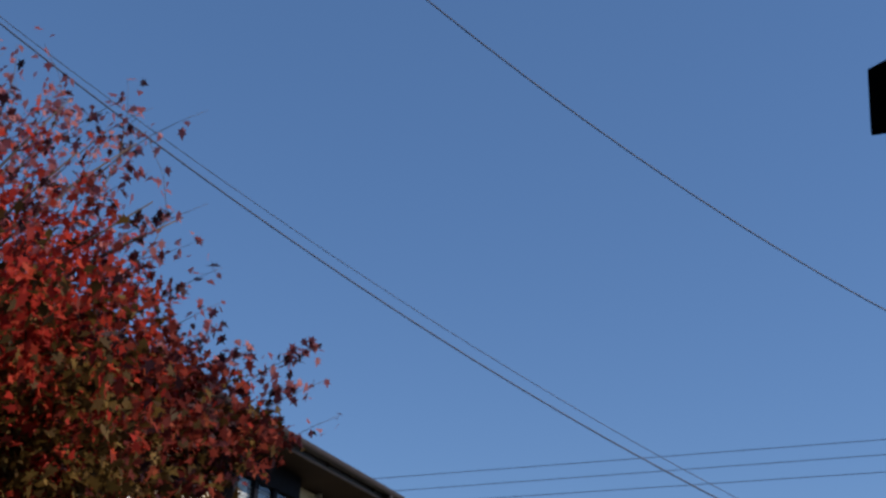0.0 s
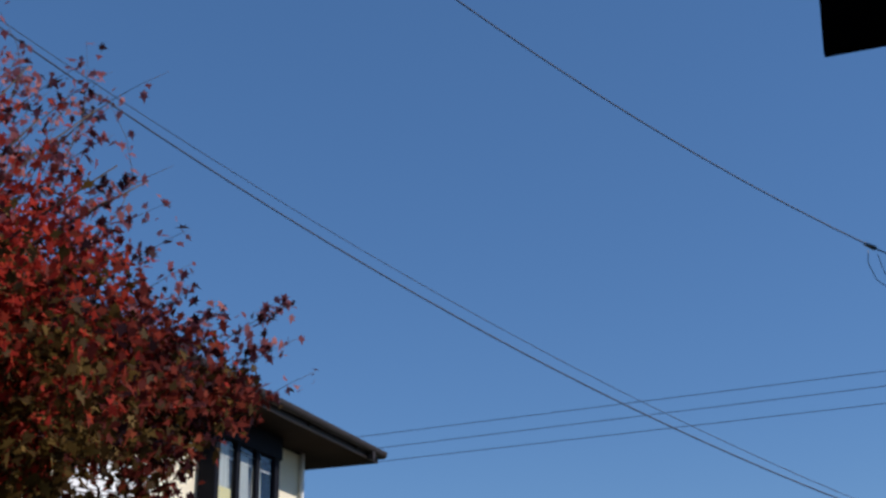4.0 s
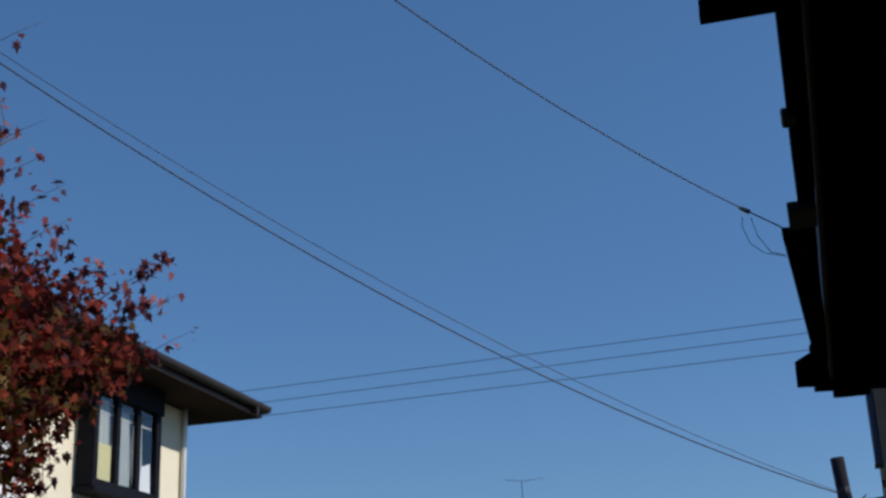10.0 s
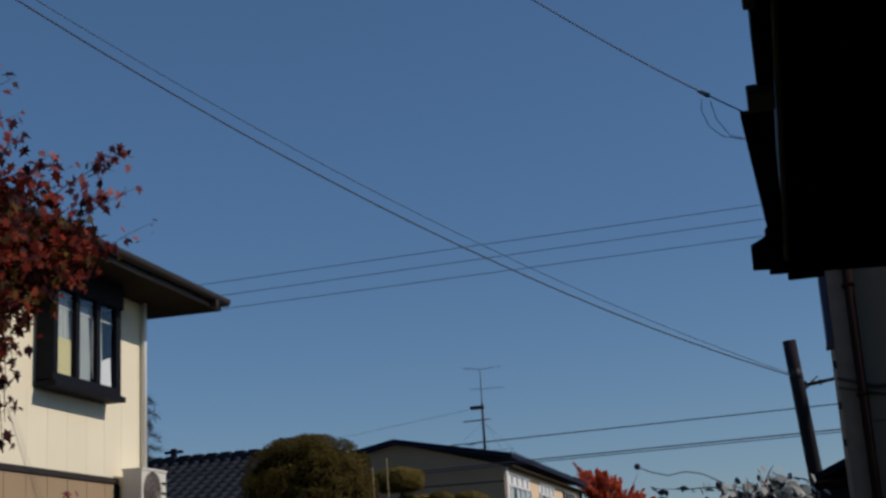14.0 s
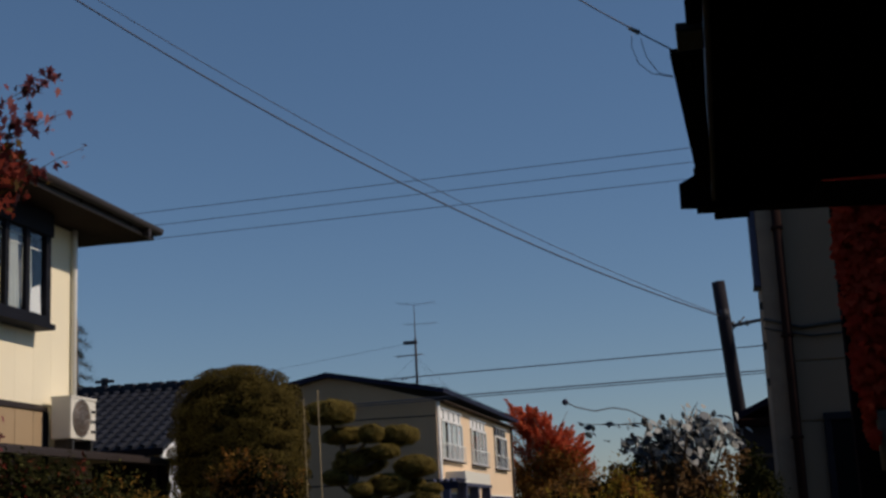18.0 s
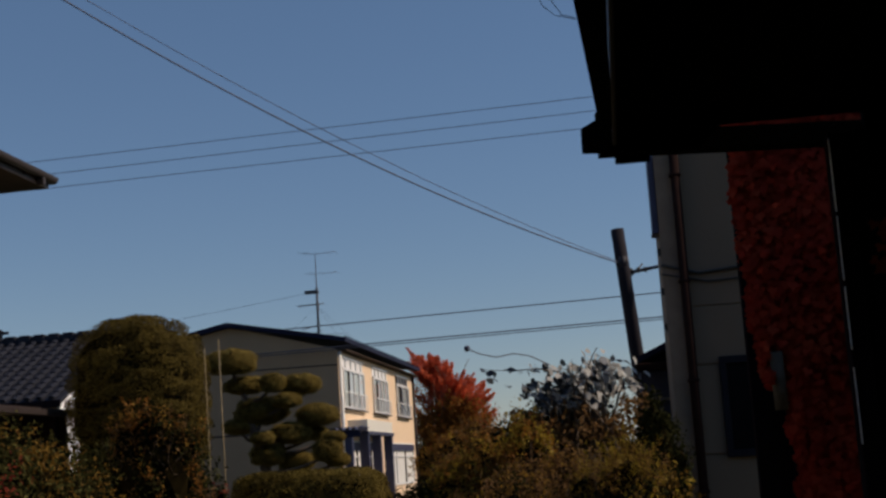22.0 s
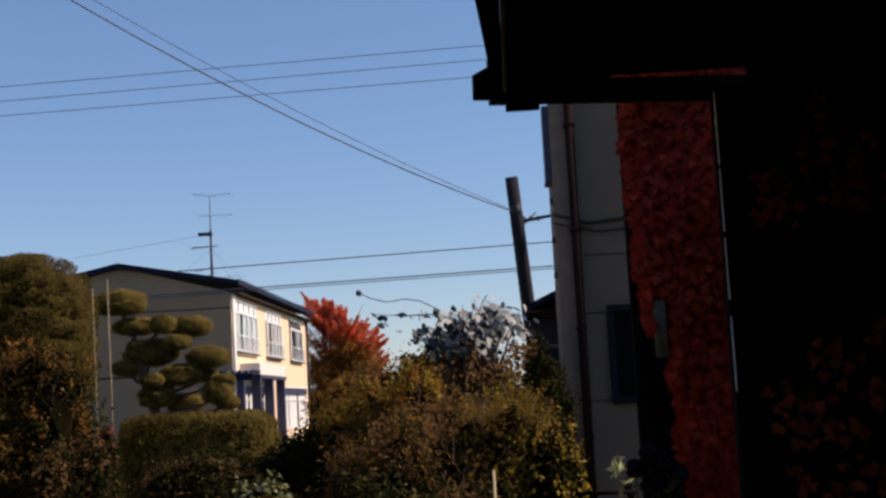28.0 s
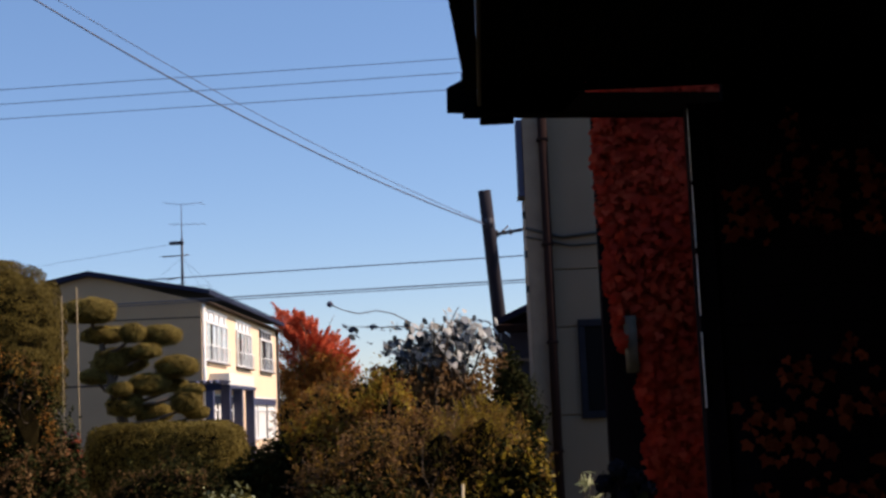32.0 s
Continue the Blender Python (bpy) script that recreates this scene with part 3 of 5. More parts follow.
    x0, xe, ya, yb, z0, z1 = -8.29, -8.0, 15.73, 16.43, 2.86, 3.4
    box("body", x0, xe - 0.012, ya, yb, z0, z1, M["white"], a, bevel=0.015)
    box("top_lid", x0 - 0.006, xe, ya - 0.006, yb + 0.006, z1 - 0.025, z1 + 0.008, M["white"], a)
    # fan opening with rings
    cy, cz, r = ya + 0.28, (z0 + z1) / 2, 0.235
    bm = bmesh.new()
    bmesh.ops.create_cone(bm, cap_ends=True, segments=32, radius1=r, radius2=r, depth=0.006, matrix=Matrix.Translation((xe - 0.008, cy, cz)) @ Matrix.Rotation(radians(90), 4, "Y"))
    part("fan_recess", bm, M["fan"], a, "brown fan opening")
    for k in range(3):
        pts = [(xe + 0.005, cy + r * (1 - 0.3 * k) * math.cos(q), cz + r * (1 - 0.3 * k) * math.sin(q)) for q in np.linspace(0, 2 * math.pi, 25)]
        tube("guard_ring", pts, 0.004, M["steel"], a, sides=5)
    for k in range(6):
        q = k * math.pi / 6
        tube("guard_spoke", [(xe + 0.005, cy - r * math.cos(q), cz - r * math.sin(q)), (xe + 0.005, cy + r * math.cos(q), cz + r * math.sin(q))], 0.003, M["steel"], a, sides=4)
    for k in range(3):
        box("handle_slot", xe - 0.014, xe + 0.004, yb - 0.14, yb - 0.03, z0 + 0.1 + k * 0.13, z0 + 0.13 + k * 0.13, M["black"], a, "dark grip slot")
    box("foot", x0 + 0.02, xe - 0.02, ya + 0.06, ya + 0.12, 2.67, z0, M["black"], a)
    box("foot", x0 + 0.02, xe - 0.02, yb - 0.12, yb - 0.06, 2.67, z0, M["black"], a)


air_conditioner()


# ---- the low house with a tiled roof ----
def tile_house():
    h = thing("house", "low house with blue-grey tiled roof and white gable", "house")
    xr, xl = -11.45, -24.0
    ye, yr, yb = 26.6, 30.1, 33.6
    ze, zr = 3.42, 5.05
    box("wall", xl + 0.5, xr - 0.35, ye + 0.7, yb - 0.7, 0, ze + 0.1, M["gable"], h, bevel=0)
    extrude_x("gable_wall", [(ye + 0.66, 0), (yb - 0.66, 0), (yb - 0.66, ze + 0.1), (yr, zr - 0.2), (ye + 0.66, ze + 0.1)], xr - 0.36, xr - 0.3, M["whitewin"], h, "white plastered gable")
    extrude_x("roof_bed", [(ye, ze), (yr, zr), (yb, ze), (yb, ze - 0.1), (yr, zr - 0.12), (ye, ze - 0.1)], xl, xr, M["darktile"], h, "tiled roof slopes")
    box("eave_fascia", xl, xr, ye - 0.03, ye + 0.01, ze - 0.16, ze - 0.01, M["wood"], h)
    # ridge tiles in a stepped line
    x = xl
    while x < xr - 0.05:
        box("ridge_tile", x, x + 0.27, yr - 0.13, yr + 0.13, zr - 0.04, zr + 0.17, M["darktile"], h, bevel=0.03)
        box("ridge_cap", x + 0.27, x + 0.36, yr - 0.09, yr + 0.09, zr - 0.04, zr + 0.12, M["darktile"], h, bevel=0.02)
        x += 0.36
    fx = -0.4804 * (yr - 0.0)
    box("ridge_ornament", fx - 0.07, fx + 0.07, yr - 0.06, yr + 0.06, zr + 0.1, zr + 0.36, M["darktile"], h, "stepped ridge ornament", bevel=0.02)
    box("ridge_ornament", fx - 0.24, fx + 0.24, yr - 0.05, yr + 0.05, zr + 0.24, zr + 0.31, M["darktile"], h, "stepped ridge ornament", bevel=0.02)
    # rows of pan tiles, as rolls that run down the slope and steps across it
    L = math.hypot(yr - ye, zr - ze)
    d = Vector((0, (yr - ye) / L, (zr - ze) / L))
    nrm = Vector((0, -d.z, d.y))
    cols, rows = int((xr - xl) / 0.27), 13
    base_v, base_f = [], []
    seg = 6
    for j in (0, 1):
        for k in range(seg + 1):
            a = math.pi * k / seg
            base_v.append(Vector((0.135 - 0.075 * math.cos(a) - 0.06, 0, 0)) + d * (j * L / rows * 1.04) + nrm * (0.05 * math.sin(a) + (0.03 if j == 0 else 0.0)))
    base_f = [(k, k + 1, seg + 2 + k, seg + 1 + k) for k in range(seg)] + [tuple(range(seg + 1))[::-1]]
    me = bpy.data.meshes.new("roof_tile")
    me.from_pydata(base_v, [], base_f)
    me.materials.append(M["darktile"])
    far_v, far_f = [], []
    count = 0
    for i in range(cols):
        x = xr - 0.27 * (i + 1)
        for r in range(rows):
            off = Vector((x, ye, ze)) + d * (r * L / rows) + nrm * 0.012
            if count < 300:
                ob = new("roof_tile", me)
                ob.location, ob.parent = off, h
                count += 1
            else:
                b = len(far_v)
                far_v += [q + off for q in base_v]
                far_f += [tuple(b + q for q in f) for f in base_f]
    tagged(mesh_ob("roof_tiles", far_v, far_f, M["darktile"], h), kind="stuff")


tile_house()


# ---- the two-storey house with three tall windows ----
def long_house():
    h = thing("house", "two-storey house with sunlit cream side and taupe gable", "house")
    x2, ya, yb = -8.9, 42.6, 58.2
    xl, xp = -16.1, -12.5
    zs, zp, ze = 5.45, 6.62, 5.86
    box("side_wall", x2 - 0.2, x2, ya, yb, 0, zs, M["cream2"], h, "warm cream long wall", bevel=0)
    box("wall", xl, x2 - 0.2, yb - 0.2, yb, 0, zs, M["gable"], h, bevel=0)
    # gable coloured darker than the sunlit side wall, in place of its shade
    extrude_y("gable_wall", [(xl, 0), (x2 - 0.003, 0), (x2 - 0.003, zs + 0.05), (xp, zp - 0.12), (xl, zs + 0.05)], ya - 0.02, ya + 0.18, M["gable"], h, "taupe gable wall, toned dark for its shade")
    box("band", xl, x2 - 0.01, ya - 0.035, ya - 0.015, 4.98, 5.02, M["gutter"], h, "thin dark band on the gable")
    box("band", xl, x2 - 0.01, ya - 0.035, ya - 0.015, 2.9, 2.96, M["gutter"], h, "thin dark band on the gable")
    o = [(x2 + 0.32, ze), (xp, zp), (xl - 0.32, ze), (xl - 0.32, ze - 0.15), (xp, zp - 0.17), (x2 + 0.32, ze - 0.15)]
    extrude_y("roof", o, ya - 0.25, yb + 0.5, M["roof2"], h, "dark sheet-metal gable roof")
    box("fascia", x2 + 0.3, x2 + 0.33, ya - 0.26, yb + 0.5, ze - 0.15, ze + 0.0, M["roof2"], h)
    box("soffit", x2, x2 + 0.3, ya, yb, zs, zs + 0.04, M["soffit"], h, bevel=0)
    tube("downpipe", [(x2 + 0.06, ya + 0.1, 0), (x2 + 0.06, ya + 0.1, zs)], 0.06, M["downpipe"], h, "white corner downpipe")
    tube("downpipe", [(x2 + 0.06, yb - 0.1, 0), (x2 + 0.06, yb - 0.1, zs)], 0.06, M["gutter"], h, "dark corner downpipe")
    n = 34
    for i in range(n):
        yy = ya - 0.2 + (yb - ya + 0.6) * i / n
        box("roof_seam", x2 + 0.3, x2 + 0.345, yy, yy + 0.06, ze - 0.02, ze + 0.05, M["roof2"], h, bevel=0)
    for y0, y1, dark in ((43.1, 46.7, 0), (48.5, 51.6, 0), (53.7, 56.7, 1)):
        w = new("window")
        w.parent = h
        w["label"] = "tall window with a transom and a low balcony rail"
        z0, z1, zt = 3.62, 5.32, 4.9
        box("opening_shade", x2 - 0.004, x2 + 0.012, y0, y1, z0, z1, M["whitewin"] if not dark else M["darkframe"], w, bevel=0)
        for a, b, c, d in ((y0, y1, z0, z0 + 0.07), (y0, y1, z1 - 0.06, z1), (y0, y1, zt - 0.04, zt + 0.04)):
            box("rail", x2 + 0.01, x2 + 0.07, a, b, c, d, M["alu"], w, bevel=0)
        for k in range(5):
            yy = y0 + (y1 - y0 - 0.07) * k / 4
            box("stile", x2 + 0.01, x2 + 0.075, yy, yy + 0.07, z0 + 0.07, zt - 0.04, M["gutter"] if k == 1 else M["alu"], w, bevel=0)
            if k < 4:
                box("transom_bar", x2 + 0.01, x2 + 0.065, yy + 0.45, yy + 0.5, zt + 0.04, z1 - 0.06, M["alu"], w, bevel=0)
                g = sheet_x("pane", x2 + 0.034, yy + 0.07, yy + (y1 - y0 - 0.07) / 4, z0 + 0.07, zt - 0.04, M["glass"], w)
                g.visible_shadow = False
        for k in (0.3, 1.9):
            box("curtain", x2 + 0.014, x2 + 0.02, y0 + k, y0 + k + 0.6, z0 + 0.07, zt - 0.04, M["curtain"], w, "grey net curtain", bevel=0)
        box("top_rail", x2 + 0.14, x2 + 0.16, y0 - 0.05, y1 + 0.05, 4.12, 4.15, M["alu"], w, bevel=0)
        box("bottom_rail", x2 + 0.0, x2 + 0.16, y0 - 0.05, y1 + 0.05, 3.56, 3.6, M["gutter"], w, bevel=0)
        for k in range(15):
            yy = y0 - 0.04 + (y1 - y0 + 0.06) * k / 14
            box("baluster", x2 + 0.143, x2 + 0.157, yy, yy + 0.014, 3.6, 4.12, M["alu"], w, bevel=0)
    # ground floor: porch with pillars, canopy and windows
    p = new("porch")
    p.parent = h
    p["label"] = "blue-grey flat porch with square pillars"
    box("canopy", x2, x2 + 0.7, 43.6, 48.6, 2.72, 2.83, M["porch"], p, "flat porch canopy")
    box("canopy_top", x2, x2 + 0.66, 43.7, 48.5, 2.83, 3.22, M["white"], p, "white parapet of the canopy")
    for yy in (43.7, 45.95, 48.25):
        box("pillar", x2 + 0.36, x2 + 0.66, yy, yy + 0.26, -0.05, 2.72, M["porch"], p, "blue-grey pillar")
    # corrugated lower roof before the canopy, its wavy edge towards the garden
    k = 33
    top = [(x2 - 0.1 + 0.82 * i / (k - 1), 2.9 + 0.055 * math.cos(2 * math.pi * i / 8)) for i in range(k)]
    prof = top + [(px, pz - 0.03) for px, pz in top[::-1]]
    extrude_y("corrugated_sheet", prof, ya - 0.6, 43.58, M["porch"], p, "dark corrugated lower roof sheet")
    box("eave_board", x2 - 0.1, x2 + 0.72, ya - 0.55, ya - 0.5, 2.62, 2.83, M["roof2"], p, "dark board under the corrugated sheet")
    box("corner_pillar", x2 + 0.2, x2 + 0.44, ya - 0.52, ya - 0.28, -0.05, 2.62, M["porch"], p, "blue-grey pillar")
    for y0, y1 in ((43.3, 45.6), (46.2, 48.0), (50.6, 57.2)):
        w = new("window")
        w.parent = h
        w["label"] = "ground-floor sliding window in an aluminium frame"
        box("backing", x2 - 0.004, x2 + 0.01, y0, y1, 0.9, 2.55, M["dullpane"], w, bevel=0)
        box("header", x2 + 0.012, x2 + 0.09, y0, y1, 2.25, 2.5, M["porch"], w, "dark blue header panel", bevel=0)
        for a, b, c, d in ((y0, y1, 0.9, 0.98), (y0, y1, 2.46, 2.55), (y0, y1, 2.0, 2.06)):
            box("rail", x2 + 0.01, x2 + 0.06, a, b, c, d, M["alu"], w, bevel=0)
        for q in range(4):
            yy = y0 + (y1 - y0 - 0.08) * q / 3
            box("stile", x2 + 0.01, x2 + 0.065, yy, yy + 0.08, 0.98, 2.46, M["alu"] if q % 2 else M["gutter"], w, bevel=0)
    # television aerial on the roof
    a = thing("television_aerial", "television aerial mast with crossed yagi arms on roof", "aerial")
    ax_, ay, z0, z1 = -9.93, 44.6, 5.95, 9.0
    tube("mast", [(ax_, ay, z0), (ax_, ay, 7.85), (ax_, ay, 7.86), (ax_, ay, z1)], [0.045, 0.04, 0.02, 0.012], M["darksteel"], a)
    for zz, left, right, lift, r in ((z1, 0.52, 0.72, 0.08, 0.007), (8.32, 0.33, 0.75, 0.02, 0.006), (7.27, 0.66, 0.2, -0.03, 0.02), (6.55, 0.55, 0.04, -0.12, 0.012), (6.3, 0.95, 0.1, -0.1, 0.012), (6.2, 0.06, 0.9, -0.02, 0.006)):
        tube("boom", [(ax_ - left, ay - 0.1, zz + lift), (ax_, ay, zz), (ax_ + right, ay + 0.1, zz + abs(lift))], r, M["darksteel"], a, sides=6)
        for k in range(5):
            c = Vector((ax_ - left + (left + right) * k / 4, ay, zz + lift * (1 - k / 4)))
            e = Vector((0.05, 0.3 - 0.02 * k, 0))
            tube("element", [c - e, c + e], 0.004, M["darksteel"], a, sides=4)
    box("mast_box", ax_ - 0.42, ax_ + 0.06, ay - 0.06, ay + 0.06, 7.64, 7.76, M["darksteel"], a, "dark booster box", bevel=0.02)
    for sx, sy in ((1.2, 0.9), (-1.3, 0.7), (0.9, -0.9)):
        top = 6.62 - abs(ax_ + sx + 12.5) * 0.2
        tube("guy_wire", [(ax_, ay, 7.2), (ax_ + sx, ay + sy, top)], 0.004, M["wire"], a, sides=4)


long_house()


# ---- the house with grey panels, its pole and lean-to ----
def grey_house():
    h = thing("house", "grey mortar house corner with red-brown downpipe", "house")
    x0, y0, zt = 0.625, 15.0, 4.9
    box("wall", x0 + 0.02, 6.0, y0 + 0.02, 16.2, 0, zt, M["grey"], h, bevel=0)
    box("rear_wing", 1.3, 6.0, 16.2, 22.0, 0, 3.2, M["grey"], h, "plain rear wing", bevel=0)
    box("rear_roof", 1.31, 6.2, 16.25, 22.2, 3.2, 3.3, M["roof2"], h, "dark rear roof", bevel=0)
    cols = [x0, 1.8, 2.9, 4.0]
    rows = [0.0, 1.5, 2.48, 3.13, zt]
    for i in range(3):
        for j in range(4):
            if i == 0 and j == 1:
                box("wall_panel", cols[0] + 0.2, 1.13, y0, y0 + 0.02, rows[j] + 0.01, rows[j + 1] - 0.01, M["grey"], h)
                continue
            box("wall_panel", cols[i] + (0.2 if i == 0 else 0.008), cols[i + 1] - 0.008, y0, y0 + 0.02, rows[j] + 0.01, rows[j + 1] - 0.01, M["grey"], h)
    box("corner_board", x0 - 0.01, x0 + 0.17, y0 - 0.012, y0 + 0.03, 0, zt, M["greytrim"], h, "pale corner board")
    box("side_cladding", x0 - 0.012, x0 + 0.02, y0 + 0.05, 16.2, 0, zt, M["greytrim"], h, "pale side wall edge", bevel=0)
    tube("downpipe", [(0.835, y0 - 0.07, 0), (0.84, y0 - 0.07, 4.88)], 0.052, M["redpipe"], h, "red-brown round downpipe")
    for zz in (1.1, 2.3, 3.4, 4.6):
        box("pipe_clamp", 0.77, 0.9, y0 - 0.13, y0 + 0.01, zz, zz + 0.035, M["redpipe"], h)
    w = new("window")
    w.parent = h
    w["label"] = "small dark window in a brown frame"
    box("pane", 1.18, 1.95, y0 - 0.004, y0 + 0.019, 1.54, 2.48, M["blackglass"], w, "dark window pane", bevel=0)
    for a, b, c, d in ((1.13, 2.0, 1.46, 1.54), (1.13, 2.0, 2.48, 2.56), (1.13, 1.2, 1.54, 2.48), (1.93, 2.0, 1.54, 2.48), (1.52, 1.58, 1.54, 2.48)):
        box("frame", a, b, y0 - 0.05, y0 + 0.01, c, d, M["darkframe"], w)
    # shutter box on the side wall
    s = new("shutter_box")
    s.parent = h
    s["label"] = "dark blue-grey shutter box on the side wall"
    box("casing", x0 - 0.085, x0 - 0.012, y0 + 0.02, y0 + 0.35, 4.02, 4.88, M["porch"], s)
    box("lip", x0 - 0.092, x0 - 0.012, y0 + 0.0, y0 + 0.37, 3.99, 4.03, M["porch"], s)
    tube("cable", [(x0 - 0.03, y0 - 0.02, 3.62), (1.0, y0 - 0.03, 3.5), (1.6, y0 - 0.03, 3.55), (2.6, y0 - 0.03, 3.52)], 0.02, M["black"], h, "black cable along the wall")
    tube("cable", [(x0 - 0.03, y0 - 0.02, 3.52), (1.1, y0 - 0.03, 3.4), (2.6, y0 - 0.03, 3.46)], 0.012, M["black"], h, "black cable along the wall")
    for zz in (3.3, 3.75, 2.9):
        box("meter_clip", x0 - 0.05, x0, y0 + 0.1, y0 + 0.16, zz, zz + 0.08, M["black"], h)
    box("roof", 0.63, 6.4, 14.98, 16.25, zt, zt + 0.1, M["roof2"], h, "dark flat eave roof")
    # lean-to on the side wall
    l = new("lean_to")
    l.parent = h
    l["label"] = "dark lean-to roof against the side wall"
    extrude_y("deck", [(0.24, 2.73), (1.3, 3.2), (1.3, 3.12), (0.24, 2.65)], 16.8, 18.6, M["roof2"], l)
    box("beam", 0.23, 1.3, 16.72, 16.79, 2.55, 2.66, M["redpipe"], l, "dark brown eave beam", bevel=0.02)
    box("board_wall", 0.3, 1.3, 16.95, 18.5, 0.0, 2.64, M["bluegrey"], l, "dim blue-grey board wall")
    box("wall_rail", 0.1, 1.25, 16.9, 16.94, 2.19, 2.23, M["greytrim"], l, "pale rail along the board wall")
    extrude_y("gable_board", [(0.27, 2.64), (1.3, 2.64), (1.3, 3.11), (0.27, 2.65)], 16.94, 17.0, M["wood"], l, "dark boards under the roof slope")
    # leaning wooden pole with its arm
    p = thing("wooden_pole", "leaning creosoted wooden pole with cable bracket", "pole")
    b, t = Vector((0.52, 18.9, -0.05)), Vector((0.185, 18.9, 4.72))
    tube("shaft", [b.lerp(t, k / 6) for k in range(7)], [0.112 - 0.003 * k for k in range(7)], M["polewood"], p, sides=14)
    tube("collar", [b.lerp(t, 0.885), b.lerp(t, 0.915)], 0.1, M["darksteel"], p, "steel band")
    q = b.lerp(t, 0.865)
    tube("arm", [q, (1.3, 18.9, 4.22)], 0.025, M["darksteel"], p, "steel bracket arm")
    tube("arm_brace", [b.lerp(t, 0.84), (0.5, 18.9, 4.2)], 0.012, M["darksteel"], p)
    for dx in (0.1, 0.2, 0.3):
        tube("insulator", [q + Vector((dx, 0, 0)), q + Vector((dx, 0, 0.07))], [0.02, 0.028], M["black"], p)


grey_house()


# ---- the near porch roof, dark against the sky ----
def porch():
    h = thing("porch", "timber porch with a board ceiling, coloured black for its shade", "porch")
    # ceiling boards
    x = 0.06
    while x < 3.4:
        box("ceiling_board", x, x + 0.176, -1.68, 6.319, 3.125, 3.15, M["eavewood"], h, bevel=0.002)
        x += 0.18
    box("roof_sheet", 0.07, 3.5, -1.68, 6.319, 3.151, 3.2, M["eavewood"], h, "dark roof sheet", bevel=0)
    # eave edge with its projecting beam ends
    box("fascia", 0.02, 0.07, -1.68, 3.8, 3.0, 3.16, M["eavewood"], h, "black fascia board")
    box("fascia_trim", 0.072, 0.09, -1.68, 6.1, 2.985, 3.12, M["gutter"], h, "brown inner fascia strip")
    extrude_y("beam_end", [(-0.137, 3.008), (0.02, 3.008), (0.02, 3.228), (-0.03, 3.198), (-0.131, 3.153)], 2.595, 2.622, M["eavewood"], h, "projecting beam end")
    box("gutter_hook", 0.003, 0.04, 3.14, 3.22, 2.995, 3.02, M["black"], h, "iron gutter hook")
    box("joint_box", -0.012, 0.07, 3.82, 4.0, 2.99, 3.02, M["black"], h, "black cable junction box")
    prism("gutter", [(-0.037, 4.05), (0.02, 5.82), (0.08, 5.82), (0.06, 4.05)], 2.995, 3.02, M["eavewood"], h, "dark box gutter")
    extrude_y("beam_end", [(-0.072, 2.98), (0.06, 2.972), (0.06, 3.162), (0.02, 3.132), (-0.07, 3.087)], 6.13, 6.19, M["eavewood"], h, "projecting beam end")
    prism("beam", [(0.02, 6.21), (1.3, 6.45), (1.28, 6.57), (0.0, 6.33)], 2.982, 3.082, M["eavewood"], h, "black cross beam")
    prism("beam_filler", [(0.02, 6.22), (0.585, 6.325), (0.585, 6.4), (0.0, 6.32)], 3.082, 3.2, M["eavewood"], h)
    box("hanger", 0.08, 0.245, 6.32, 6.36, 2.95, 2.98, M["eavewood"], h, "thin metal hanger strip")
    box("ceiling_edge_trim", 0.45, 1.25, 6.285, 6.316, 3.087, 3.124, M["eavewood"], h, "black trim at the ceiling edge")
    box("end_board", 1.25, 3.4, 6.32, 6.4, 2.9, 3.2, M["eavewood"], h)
    box("post", 1.07, 1.17, 6.3, 6.42, -0.05, 3.0, M["wood"], h, "dark square post")
    # pale strips stand in for light along the post's left edge
    for za, zb in ((2.62, 2.97), (2.3, 2.6), (1.98, 2.27), (1.55, 1.9)):
        box("weather_strip", 1.07, 1.077, 6.282, 6.298, za, zb, M["alu"], h, "pale broken strip for the post's lit edge")
    # back wall and long wall
    z = -0.05
    while z < 2.9:
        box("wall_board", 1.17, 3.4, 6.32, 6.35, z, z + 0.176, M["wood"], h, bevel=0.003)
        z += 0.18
    # unseen backing added so no sun leaks between the boards
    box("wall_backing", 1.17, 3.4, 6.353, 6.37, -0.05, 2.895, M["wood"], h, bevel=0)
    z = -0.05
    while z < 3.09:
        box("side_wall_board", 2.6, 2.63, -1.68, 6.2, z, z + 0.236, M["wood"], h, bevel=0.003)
        z += 0.24


porch()


# unseen, added: keeps sky light from behind off the porch and ivy
def rear_sky_block():
    h = thing("house", "unseen grey wall added behind the standpoint to block sky", "house")
    box("wall", -9.0, 2.55, -2.4, -1.7, -0.05, 6.0, M["grey"], h, "added wall that blocks sky light", bevel=0)
    box("eave", -9.3, 2.55, -2.6, -1.3, 6.0, 6.15, M["eavewood"], h, "eave of the added wall")


rear_sky_block()


# storey and ground wall out of view, added to hold off the sun
def sun_block_storey():
    h = thing("house", "unseen storey added over the porch roof to block sun", "house")
    box("wall", 3.0, 6.0, -1.6, 6.0, 3.21, 4.4, M["wood"], h, "dark board wall", bevel=0)
    box("ground_wall", 2.64, 6.0, -1.6, 6.315, -0.05, 3.19, M["wood"], h, "dark board wall", bevel=0)
    box("roof", 2.7, 6.3, -1.6, 6.3, 4.4, 4.55, M["roof2"], h, "dark roof", bevel=0)


sun_block_storey()


def ivy_wall():
    h = thing("shed", "garden shed wall hidden under red autumn ivy", "shed")
    box("wall", 0.75, 4.2, 7.75, 7.87, -0.05, 3.7, M["wood"], h, "dark shed wall", bevel=0)
